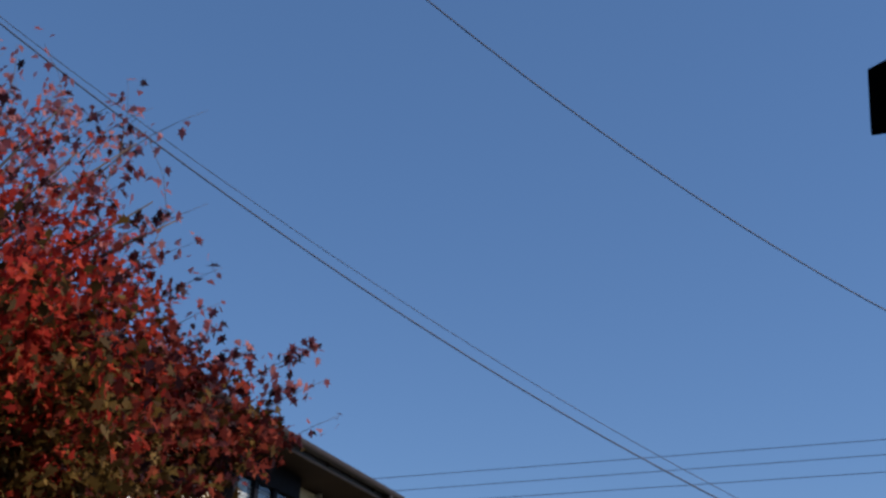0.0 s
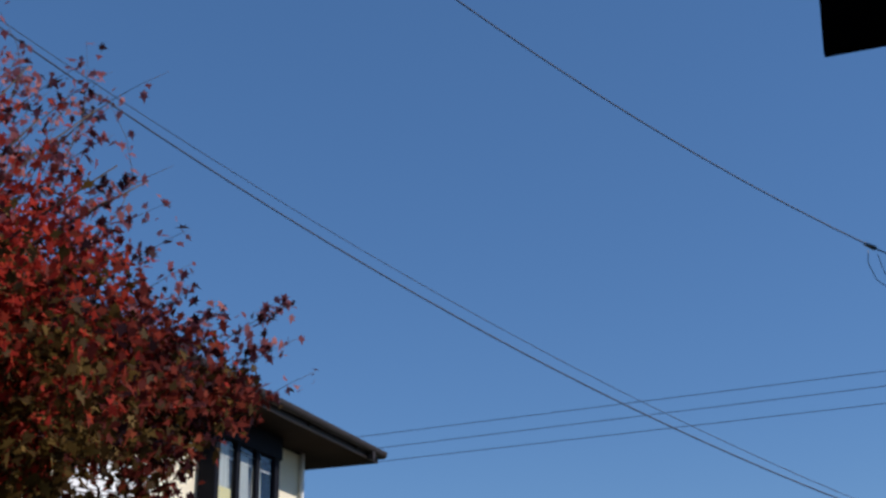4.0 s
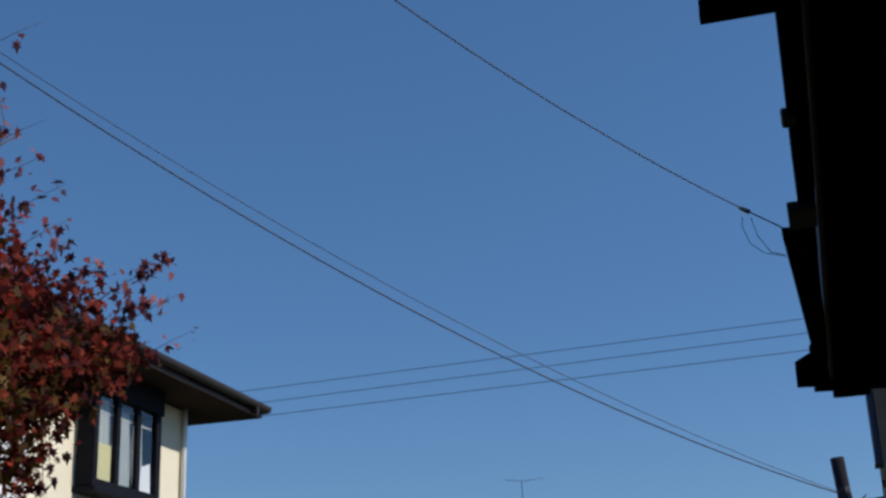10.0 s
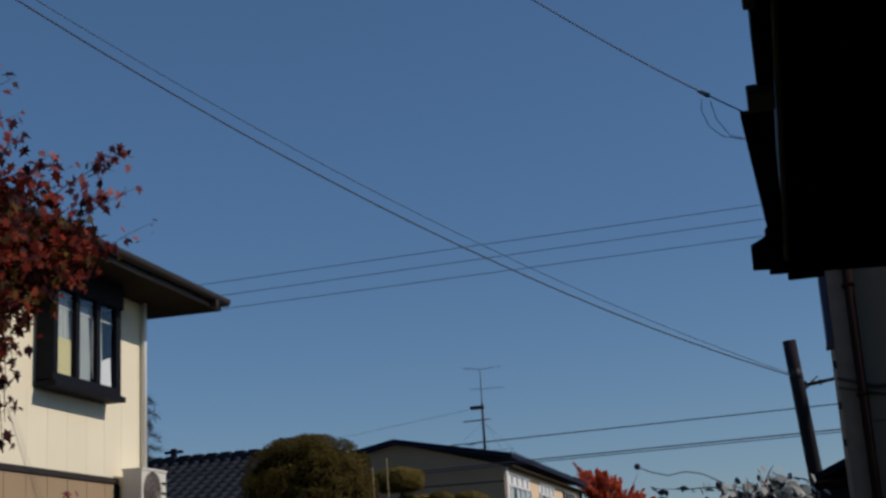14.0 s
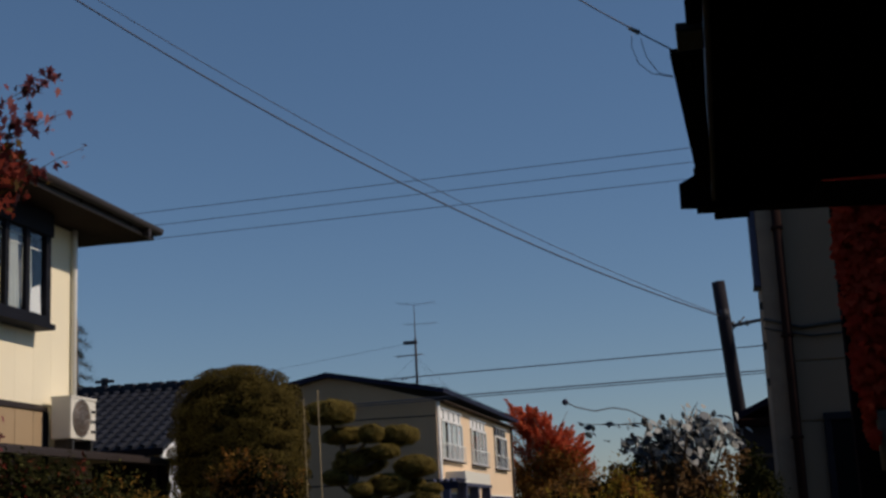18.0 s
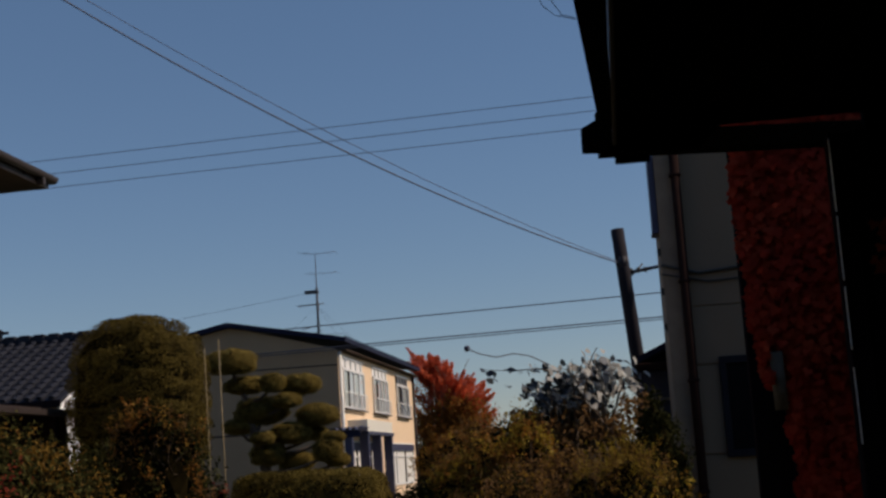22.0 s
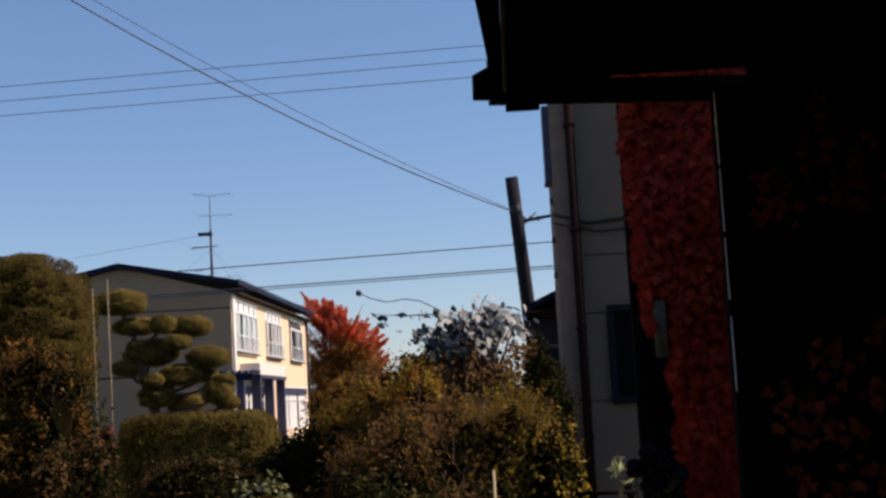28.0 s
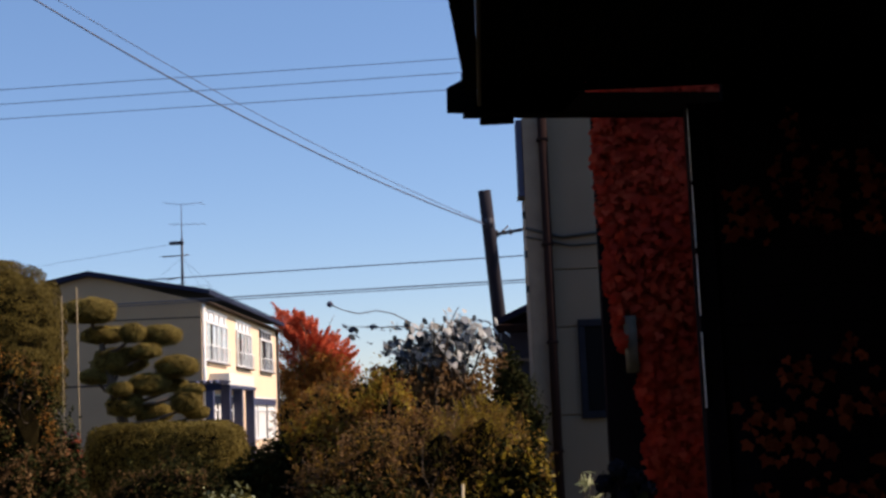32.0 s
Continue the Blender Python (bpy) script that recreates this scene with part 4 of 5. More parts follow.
    box("eave_board", 0.66, 0.748, 7.75, 7.87, 3.3, 3.7, M["wood"], h, "eave of the added wall board end", bevel=0)
    rng = np.random.default_rng(5)
    n = 40000
    z = rng.uniform(-0.1, 3.85, n)
    left = np.interp(z, [-0.1, 1.2, 1.6, 1.95, 2.3, 3.1, 3.85], [1.03, 0.99, 0.95, 0.84, 0.785, 0.77, 0.67]) + 0.012 * np.sin(z * 7.3 + 2) + 0.01 * np.sin(z * 17.9 + 1) + 0.008 * np.sin(z * 41.3) + 0.012 * rng.normal(size=n)
    x = left + (2.3 - left) * rng.random(n) ** 1.3
    y = 7.68 + 0.06 * np.sin(x * 6) * np.sin(z * 4) + rng.normal(size=n) * 0.035
    keep = ~((np.abs(x - 0.9) < 0.05) & (z < 2.1) & (z > 1.74))
    p = np.stack([x, y, z], 1)[keep]
    leaves("ivy_leaves", p, 0.05, LOBED, M["ivy"], h, rng, np.array([[-0.2, -1.0, 0.25]]) * 1.5, 0.34, "deep red ivy leaves", hang=1.8)
    for k in range(6):
        x0 = 1.15 + 0.2 * k
        tube("ivy_stem", [(x0 + 0.06 * math.sin(q * 1.7 + k), 7.72, q * 0.75) for q in range(6)], [0.018 - 0.0025 * q for q in range(6)], M["bark"], h, sides=5)
    tube("vent_pipe", [(0.89, 7.6, 1.76), (0.885, 7.6, 2.08)], 0.038, M["ventpipe"], h, "pale vent pipe among ivy", sides=12)


ivy_wall()


def porch_ivy():
    h = thing("ivy", "sparse red ivy creeping over the dark board wall, dulled for shade", "ivy")
    rng = np.random.default_rng(8)
    # two looser patches with a bare stretch of boards between them
    up, low = rng.uniform((1.16, 2.25), (2.4, 2.85), (26, 2)), rng.uniform((1.16, 1.0), (2.4, 1.8), (30, 2))
    cen = np.concatenate([up, low])
    w = rng.integers(0, len(cen), 420)
    xz = cen[w] + rng.normal(size=(420, 2)) * 0.045
    p = np.stack([xz[:, 0], np.full(420, 6.3) - rng.random(420) * 0.05, xz[:, 1]], 1)
    p = p[(p[:, 0] > 1.19)]
    leaves("leaves", p, 0.055, LOBED, M["shaded_ivy"], h, rng, np.array([[-0.2, -1.0, 0.2]]) * 1.5, 0.4, hang=1.5)
    for k in range(4):
        x0 = 1.3 + 0.28 * k
        tube("stem", [(x0 + 0.08 * math.sin(q * 1.3 + k), 6.312, q * 0.55) for q in range(6)], [0.004 - 0.0006 * q for q in range(6)], M["wood"], h, sides=5)


porch_ivy()


# ---- wires ----
def wire(name, label, x0, y0, x1, y1, a, b, c, length, r, parent=None, steps=40):
    """A hanging cable from (x0, y0) towards (x1, y1): its height is a + b s + c s squared."""
    d = Vector((x1 - x0, y1 - y0)).normalized()
    pts = [(x0 + d.x * s, y0 + d.y * s, a + b * s + c * s * s) for s in np.linspace(0, length, steps)]
    ob = tube(name, pts, r, M["wire"], parent, sides=6)
    if not parent:
        tagged(ob, label, "cable", "overhead cables")
    return ob


def overhead():
    s = thing("service_cable", "black service cable with white insulator to the eave", "cable", "overhead cables")
    wire("cable", "", -0.01, 4.0, -13, -9.5, 2.9876, 0.2219, 0.087, 6.2, 0.0021, s)
    d = Vector((-13 + 0.01, -13.5)).normalized()
    q = Vector((-0.01 + d.x * 0.18, 4.0 + d.y * 0.18, 3.03))
    tube("insulator", [q - Vector((d.x, d.y, 0.22)) * 0.018, q + Vector((d.x, d.y, 0.22)) * 0.02], [0.008, 0.006], M["ceramic"], s, "white porcelain insulator")
    q0 = 3.95
    for way in (((-2.1, 20.1), (-2.17, 19.6), (-1.91, 18.86), (-1.37, 18.39), (-1.0, 18.3), (-0.46, 18.14)), ((-1.74, 19.9), (-1.56, 19.13), (-1.06, 18.38), (-0.46, 18.2))):
        pts = [Vector((*polar(a, q0)[:2], 1.6 + q0 * math.tan(radians(e)))) for a, e in way]
        tube("drip_loop", pts, 0.0013, M["looplead"], s, "thin pale drip loop", sides=5)
    wire("drop_cable", "thick twisted drop cable to the wooden pole", 0.24, 18.9, -16, 3, 4.206, 0.198, 0.0147, 15.9, 0.009)
    wire("drop_cable", "thin second drop cable to the wooden pole", 0.24, 18.9, -16, 3, 4.224, 0.2353, 0.0122, 15.9, 0.0045)
    for z0, slope in ((9.69, 0.0208), (9.355, 0.0217), (8.965, 0.018)):
        wire("street_cable", "street power cable stretched level across the sky", 45, 30, -45, 30, z0 + 45 * slope, -slope, 0.0, 90, 0.008)
    for z0, slope, r in ((6.44, 0.02, 0.018), (5.68, 0.016, 0.02), (5.6, 0.016, 0.014)):
        wire("telephone_cable", "grey telephone cable passing behind the houses", 40, 42.2, -34, 42.2, z0 + 40 * slope, -slope, 0.0, 74 if z0 < 6 else 50.5, r)
    wire("aerial_lead", "thin lead wire stretched from the roof aerial", -10.0, 44.6, -40, 44.6, 7.7, -0.12, 0.0, 26, 0.005)
    # poles that carry the cables, outside the view
    for x, y, hgt in ((-11.12, 7.77, 11.6), (-4.35, -0.6, 7.9), (-45, 30, 10.5), (45, 30, 11.0), (40, 42.2, 8), (-34, 42.2, 7), (-36, 44.6, 6)):
        p = thing("utility_pole", "grey concrete utility pole carrying cables", "pole", "utility poles")
        tube("shaft", [(x, y, -0.05), (x, y, hgt)], [0.16, 0.1], M["concrete"], p, sides=14)
        tube("step_bolt", [(x - 0.2, y, hgt * 0.7), (x + 0.2, y, hgt * 0.7)], 0.012, M["steel"], p)


overhead()


# ---- the near maple ----
def maple():
    rng = np.random.default_rng(11)
    t = thing("maple_tree", "near maple tree with red and maroon autumn leaves", "tree")
    bx, by = -6.1, 5.1
    tube("trunk", [(bx - 0.1, by, -0.05), (bx, by + 0.05, 0.8), (bx + 0.1, by, 1.6), (bx + 0.05, by + 0.05, 2.4)], [0.15, 0.12, 0.1, 0.085], M["bark"], t, sides=12)
    zs = [2.3, 2.7, 3.0, 3.4, 3.8, 4.1, 4.5, 4.9, 5.2, 5.7, 6.2]
    rs = [2.1, 2.4, 2.6, 2.82, 2.85, 2.65, 2.4, 2.25, 2.1, 1.8, 1.4]

    def sight(p):
        """Azimuth and elevation of places as seen from the standpoint, which give the crown its outline."""
        return np.degrees(np.arctan2(p[:, 0], p[:, 1])), np.degrees(np.arctan((p[:, 2] - 1.6) / np.hypot(p[:, 0], p[:, 1])))

    P, S, hanging = [], [], []
    for k in range(330):
        z = rng.uniform(2.85, 5.75) if k < 240 else rng.uniform(3.05, 4.1)
        a = rng.uniform(0, 2 * math.pi)
        R = np.interp(z, zs, rs) * rng.uniform(0.7, 1.0)
        tip = Vector((bx + R * math.cos(a), by + R * math.sin(a), z))
        root = Vector((bx + 0.05, by + 0.05, 1.9 + 0.42 * (z - 1.9)))
        mid = root.lerp(tip, 0.5) + Vector((0, 0, 0.1 * R))
        if k < 60:
            pts = [root.lerp(mid, u) * (1 - u) + mid.lerp(tip, u) * u for u in np.linspace(0, 1, 6)]
            tube("limb", pts, [0.032, 0.024, 0.018, 0.012, 0.008, 0.004], M["bark"], t, sides=5)
        m = int((480 if z < 4.3 else 200) * rng.uniform(0.6, 1.3))
        u = rng.random(m) ** 0.5
        base = np.array([root.lerp(mid, q) * (1 - q) + mid.lerp(tip, q) * q for q in u])
        base += rng.normal(size=(m, 3)) * np.array([0.15, 0.15, 0.1])
        P.append(base)
    # upright upper shoots, loosely leaved, thinning out towards their tips
    top_az, top_el = [-48, -44, -40.6, -37.6, -36, -34.8, -33.4, -32.2, -30.1], [30.6, 30.2, 29.9, 29.3, 28.0, 26.4, 24.0, 21.2, 19.2]
    for k in range(330):
        a, z = rng.uniform(0, 2 * math.pi), rng.uniform(4.6, 6.1)
        R = np.interp(z, zs, rs) * rng.uniform(0.2, 1.0)
        root = Vector((bx + R * 0.9 * math.cos(a), by + R * 0.9 * math.sin(a), z - 0.4))
        bend = Vector((rng.normal() * 0.12, rng.normal() * 0.12, 0))
        rise = rng.uniform(0.35, 0.95)
        tip = root + Vector((0.3 * rise * math.cos(a), 0.3 * rise * math.sin(a), rise)) + bend
        az, el = sight(np.array([tip]))
        if el[0] > np.interp(az[0], top_az, top_el):
            continue
        pts = [root.lerp(tip, u) - bend * 0.8 * math.sin(math.pi * u) for u in np.linspace(0, 1, 5)]
        tube("twig", pts, [0.004, 0.0032, 0.0025, 0.0018, 0.001], M["bark"], t, sides=4)
        m = rng.integers(14, 40)
        q = np.minimum(rng.random(m), 0.999) * 4
        S.append(np.array([pts[int(v)].lerp(pts[int(v) + 1], v % 1) for v in q]) + rng.normal(size=(m, 3)) * 0.06)
    # long sprays that stand out beyond the crown
    for az, el, d, n in ((-27.7, 18.9, 7.6, 60), (-27.3, 17.5, 7.6, 44), (-26.8, 16.0, 7.6, 24), (-28.4, 17.4, 7.6, 40), (-30.2, 18.7, 7.5, 56), (-30.9, 18.2, 7.4, 46), (-32.2, 19.3, 7.4, 44), (-32.3, 20.4, 7.4, 20), (-32.6, 21.8, 7.3, 14),
                         (-33.7, 22.8, 7.3, 22), (-33.5, 24.4, 7.3, 9), (-35.7, 25.6, 7.2, 24), (-34.6, 24.0, 7.2, 22), (-36.0, 28.2, 7.2, 12), (-33.9, 28.3, 7.3, 4), (-37.6, 28.3, 7.1, 20), (-35.4, 27.0, 7.2, 8), (-29.6, 4.7, 8.6, 22)):
        e, b = radians(az), radians(el)
        tip = Vector((d * math.sin(e), d * math.cos(e), 1.6 + d * math.tan(b)))
        root = tip + (Vector((-0.7, -0.2, -0.6)) if el > 6 else Vector((-0.1, 0, -0.22)))
        pts = [root.lerp(tip, u) + Vector((0.05 * math.sin(3 * u + az), 0, 0.09 * math.sin(3 * u))) for u in np.linspace(0, 1, 6)]
        tube("twig", pts, [0.005, 0.0042, 0.0034, 0.0026, 0.0018, 0.001], M["bark"], t, sides=5)
        n = int(n * 1.4)
        q = np.minimum(rng.random(n) ** 0.75, 0.999) * 5
        S.append(np.array([pts[int(v)].lerp(pts[int(v) + 1], v % 1) for v in q]) + rng.normal(size=(n, 3)) * 0.032)
    # heavy drooping masses beside the bay window, and single sprigs under them
    for az, el, n, w in ((-37.2, 21.0, 220, 0.17), (-36.2, 19.8, 240, 0.17), (-35.0, 18.9, 260, 0.17), (-33.8, 17.6, 260, 0.16), (-35.6, 17.4, 260, 0.17), (-34.4, 16.2, 260, 0.16), (-33.2, 16.6, 200, 0.13), (-31.8, 17.0, 160, 0.1), (-30.4, 16.4, 150, 0.1), (-29.2, 15.7, 110, 0.09),
                         (-32.2, 16.3, 300, 0.13), (-31.0, 15.4, 320, 0.13), (-30.0, 14.9, 220, 0.13), (-31.8, 13.9, 320, 0.13), (-30.9, 13.7, 200, 0.13), (-32.7, 12.6, 260, 0.13), (-33.6, 11.2, 150, 0.1), (-34.2, 10.8, 90, 0.09), (-31.9, 12.3, 110, 0.1),
                         (-32.3, 10.7, 9, 0.035), (-32.5, 9.6, 8, 0.04), (-32.5, 8.3, 9, 0.035), (-32.6, 7.2, 8, 0.035), (-33.2, 9.0, 14, 0.05),
                         (-35.6, 9.6, 60, 0.08), (-34.6, 9.6, 44, 0.07), (-33.6, 9.8, 60, 0.06), (-33.0, 10.5, 36, 0.05), (-36.7, 10.2, 90, 0.1)):
        c = Vector((*polar(az, 7.5)[:2], 1.6 + 7.5 * math.tan(radians(el))))
        if n > 20:
            tube("limb", [(bx + 0.6, by + 0.4, c.z + 0.1), c.lerp(Vector((bx, by, c.z)), 0.4) + Vector((0, 0, 0.12)), c], [0.012, 0.006, 0.0025], M["bark"], t, sides=5)
        else:
            tube("twig", [c + Vector((-0.03, 0, 0.26)), c + Vector((-0.01, 0, 0.12)), c - Vector((0, 0, 0.05))], [0.003, 0.0025, 0.0015], M["bark"], t, sides=4)
        (P if n > 20 else hanging).append(np.array(c) + rng.normal(size=(n, 3)) * np.array([w, w * 1.5, w * 0.7]))
    P = np.concatenate(P)
    # uneven upper edge of the dense crown; it loosens towards its rim, with gaps that show the sky
    az, el = sight(P)
    high = np.interp(az, [-48, -43.2, -41.1, -38, -36.8, -36, -33.7, -33.2, -30.6, -29.5, -28.5, -27.4], [26.5, 26.6, 27.2, 27.0, 24.6, 22.4, 20.6, 18.9, 17.6, 16.4, 15.2, 13.4]) + 0.4 * np.sin(az * 5.3) + 0.3 * np.sin(az * 12.7)
    gap = np.interp(az, [-37, -34.5], [0.0, 0.35]) + np.array([noise.noise(Vector(q) * 3.1) + 0.6 * noise.noise(Vector(q) * 7.3) for q in P])
    depth = high - el
    keep = (depth > 0) & (rng.random(len(P)) < np.interp(depth, [0, 1.5, 4, 7], [0.35, 0.55, 0.8, 1.0])) & (gap > np.interp(depth, [0, 3, 7, 11], [0.2, 0.06, -0.2, -2.0]))
    P = P[keep]
    # the crown's underside: only single hanging sprigs below it
    az, el = sight(P)
    low_az, low_el = [-48, -41.8, -40.5, -37.6, -37, -36, -35, -34.6, -33.8, -32.8, -31.9, -30.8, -29.5], [6.5, 7.8, 8.0, 9.4, 11.2, 11.8, 11.6, 10.9, 10.4, 10.8, 11.9, 13.1, 13.6]
    low = np.interp(az, low_az, low_el)
    P = P[(el > low + 0.9) | (el < 10.7) | (rng.random(len(P)) < 0.6)]
    az, el = sight(P)
    low = np.interp(az, low_az, low_el) + 0.3 * np.sin(az * 4.1) + 0.25 * np.sin(az * 9.7 + 1)
    drop = np.sin(az * 6.3) + np.sin(az * 11.1 + 2) > 1.1
    droop = (az > -37.3) & (az < -32.2) & (el < 10.7) & (el > 8.6) & (rng.random(len(P)) < 0.45)
    P = P[droop | (el > low) | (rng.random(len(P)) < np.where(drop & (el > low - 1.6), 0.7, 0.14)) | (el < 6)]
    # turning green and gold in the lower crown, scarlet in the upper, inner boughs; shade and sun are in these tones
    # too
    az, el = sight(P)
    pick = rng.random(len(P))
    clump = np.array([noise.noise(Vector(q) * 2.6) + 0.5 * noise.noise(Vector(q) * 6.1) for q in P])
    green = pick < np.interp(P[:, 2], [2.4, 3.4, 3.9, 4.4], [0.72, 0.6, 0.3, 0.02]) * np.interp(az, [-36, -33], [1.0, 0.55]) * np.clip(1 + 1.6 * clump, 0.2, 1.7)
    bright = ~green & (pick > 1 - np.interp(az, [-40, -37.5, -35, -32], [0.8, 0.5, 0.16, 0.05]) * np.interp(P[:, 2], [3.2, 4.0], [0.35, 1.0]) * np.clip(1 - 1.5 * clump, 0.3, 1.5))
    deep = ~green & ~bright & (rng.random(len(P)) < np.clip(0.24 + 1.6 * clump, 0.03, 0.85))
    face = np.array([[0.1, -0.1, 0.5]])
    S = np.concatenate(S)
    dull = rng.random(len(S)) < 0.3
    leaves("spray_leaves", S[~dull], 0.056, DROOP, M["maplerim"], t, rng, face, 0.9, "outer spray leaves, mauve-red for the skylight on them", hang=1.6)
    leaves("dark_spray_leaves", S[dull], 0.056, DROOP, M["mapledeep"], t, rng, face, 0.9, "dark plum leaves of the outer sprays", hang=1.6)
    leaves("hanging_leaves", np.concatenate(hanging), 0.06, DROOP, M["mapledeep"], t, rng, face, 0.8, "dark maroon leaves of the hanging sprigs", hang=1.8)
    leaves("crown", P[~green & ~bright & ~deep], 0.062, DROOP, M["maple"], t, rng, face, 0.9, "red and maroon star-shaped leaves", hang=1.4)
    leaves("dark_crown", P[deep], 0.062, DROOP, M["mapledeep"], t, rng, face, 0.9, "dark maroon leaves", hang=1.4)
    leaves("scarlet_crown", P[bright], 0.062, DROOP, M["maplebright"], t, rng, face, 0.9, "scarlet star-shaped leaves, brightened for sun through them", hang=1.4)
    leaves("crown_inner", P[green], 0.063, DROOP, M["maplegreen"], t, rng, face, 0.9, "turning green and gold leaves, darkened for crown shade", hang=1.4)


maple()


# ---- clipped trees ----
def clipped(name, label, parent, c, r, n, mat, seed, rough=0.08, size=0.09, shape=NEEDLE, square=2.0, fuzz=1.0, crease=0.0):
    """A clipped leafy body: an uneven core, coloured near black for the shade within, with leaf tufts standing off it,
    creased between its shelves.
    """
    rng = np.random.default_rng(seed)
    off, side = Vector((seed, 0, 0)), Vector((0, seed, 0))

    def swell(q):
        """How far the clipped surface lies out in a direction."""
        k = 1 + rough * noise.noise(q * 2.3 + off) + rough * 0.7 * noise.noise(Vector((q.x * 3, q.y * 3, q.z * 7)) + side) + rough * 0.5 * noise.noise(q * 13 + off)
        if crease:
            k -= crease * max(0.0, noise.noise(Vector((q.x * 2.4, q.y * 2.4, q.z * 8.5)) + side) + 0.1 + 0.45 * noise.noise(Vector((q.x * 7, q.y * 7, q.z * 13)) + off)) * min(1.0, 3.2 * (1.0 - q.z))
        return k / (abs(q.x) ** square + abs(q.y) ** square + abs(q.z) ** square) ** (1 / square)

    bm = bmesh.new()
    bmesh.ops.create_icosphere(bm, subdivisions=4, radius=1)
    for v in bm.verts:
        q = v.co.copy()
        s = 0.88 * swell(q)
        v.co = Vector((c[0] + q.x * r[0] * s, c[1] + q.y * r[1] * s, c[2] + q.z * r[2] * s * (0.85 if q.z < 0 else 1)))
    core = part("core", bm, M["inner_shade"], parent, label, smooth=True)
    d = rng.normal(size=(n, 3))
    d /= np.linalg.norm(d, axis=1, keepdims=True)
    k = np.array([swell(Vector(q)) for q in d])
    d2 = d.copy()
    d2[:, 2] *= np.where(d[:, 2] < 0, 0.85, 1)
    p = np.array(c) + d2 * np.array(r) * (k * (0.86 + (fuzz - 0.86) * rng.random(n) ** 0.5))[:, None]
    leaves("foliage", p, size, shape, M[mat], core, rng, d * 1.3, 0.7)
    return core


def dome_topiary():
    t = thing("dome_topiary", "large clipped dome-shaped evergreen tree", "tree")
    x, y, _ = polar(-20.1, 18)
    tube("trunk", [(x, y, -0.05), (x + 0.04, y, 1.0), (x, y, 2.2)], [0.13, 0.11, 0.08], M["bark"], t, sides=10)
    clipped("body", "olive-green clipped foliage", t, (x, y, 2.53), (0.88, 0.88, 1.22), 110000, "topiary", 3, 0.03, 0.026, OVAL, 3.1, 1.0, 0.24)


dome_topiary()


def cloud_pine():
    t = thing("cloud_pine", "cloud-pruned garden pine with rounded pads", "tree")
    D = 20.0
    x, y, _ = polar(-14.7, D)
    trunk = [(x - 0.3, y, -0.05), (x - 0.25, y + 0.05, 0.8), (x - 0.1, y, 1.6), (x - 0.3, y, 2.3), (x - 0.45, y, 2.95)]
    tube("trunk", trunk, [0.11, 0.1, 0.08, 0.06, 0.03], M["bark"], t, sides=10)
    pads = [(-16.32, 4.74, 0.39, 0.21), (-15.74, 3.78, 0.33, 0.15), (-14.6, 3.75, 0.19, 0.16), (-13.43, 3.65, 0.31, 0.18), (-15.1, 2.65, 0.4, 0.23), (-14.03, 2.99, 0.22, 0.12), (-12.78, 2.34, 0.32, 0.18), (-16.08, 2.05, 0.25, 0.13),
            (-15.11, 1.48, 0.18, 0.11), (-13.92, 1.64, 0.31, 0.18), (-12.86, 1.6, 0.18, 0.12), (-12.13, 1.37, 0.17, 0.09), (-14.92, 0.8, 0.27, 0.19), (-13.74, 0.45, 0.27, 0.16), (-12.4, 0.84, 0.23, 0.2), (-12.01, 0.42, 0.18, 0.12)]
    for i, (az, el, rx, rz) in enumerate(pads):
        px, py, _ = polar(az, D + 0.25 * math.sin(i * 2.1))
        pz = 1.6 + D * math.tan(radians(el))
        clipped("pad", "rounded pine pad", t, (px, py, pz), (rx * 0.98, rx * 0.8, rz * 0.95), int(9000 * (rx / 0.35) ** 2) + 1500, "pine", 20 + i, 0.14, 0.04, SLIM, 2.3, 1.03)
        zz = min(max(pz - rz - 0.1, 0.6), 2.8)
        tx = np.interp(zz, [p[2] for p in trunk], [p[0] for p in trunk])
        tube("branch", [(tx, y, zz), ((tx + px) / 2, (y + py) / 2, (zz + pz) / 2 - 0.08), (px, py, pz - rz * 0.4)], [0.035, 0.028, 0.015], M["bark"], t, sides=6)


cloud_pine()

for az, top, r in ((-17.4, 3.16, 0.005), (-16.8, 3.26, 0.0065)):
    x, y, _ = polar(az, 16.5)
    st = thing("garden_stake", "upright pale bamboo stake beside the clipped trees", "stake", "garden stakes")
    tube("pole", [(x + 0.05, y, -0.05), (x, y, top)], r, M["bamboo"], st, sides=8)
    for q in range(6):
        tube("node_ring", [(x + 0.05 - 0.05 * (q + 1) / 7, y, top * (q + 1) / 7 - 0.01), (x + 0.05 - 0.05 * (q + 1) / 7, y, top * (q + 1) / 7 + 0.01)], r * 1.2, M["bamboo"], st)


def hedge():
    t = thing("hedge", "low clipped olive-green hedge with a rounded top", "hedge")
    x, y, _ = polar(-13.25, 18.0)
    clipped("clipped_mass", "clipped hedge foliage", t, (x, y, 0.8), (1.04, 0.6, 0.81), 90000, "hedge", 60, 0.06, 0.034, OVAL, 6.0)
    for k in range(5):
        tube("stem", [(x - 0.8 + 0.4 * k, y, -0.05), (x - 0.78 + 0.4 * k, y, 0.7)], 0.03, M["bark"], t)


hedge()


# ---- trees and shrubs of the garden ----
def far_maple():
    rng = np.random.default_rng(31)
    t = thing("maple_tree", "distant scarlet maple behind the cream house", "tree")
    x, y, _ = polar(-7.25, 62)
    tube("trunk", [(x, y, -0.05), (x + 0.1, y, 1.5), (x, y, 3.2)], [0.2, 0.16, 0.1], M["bark"], t)
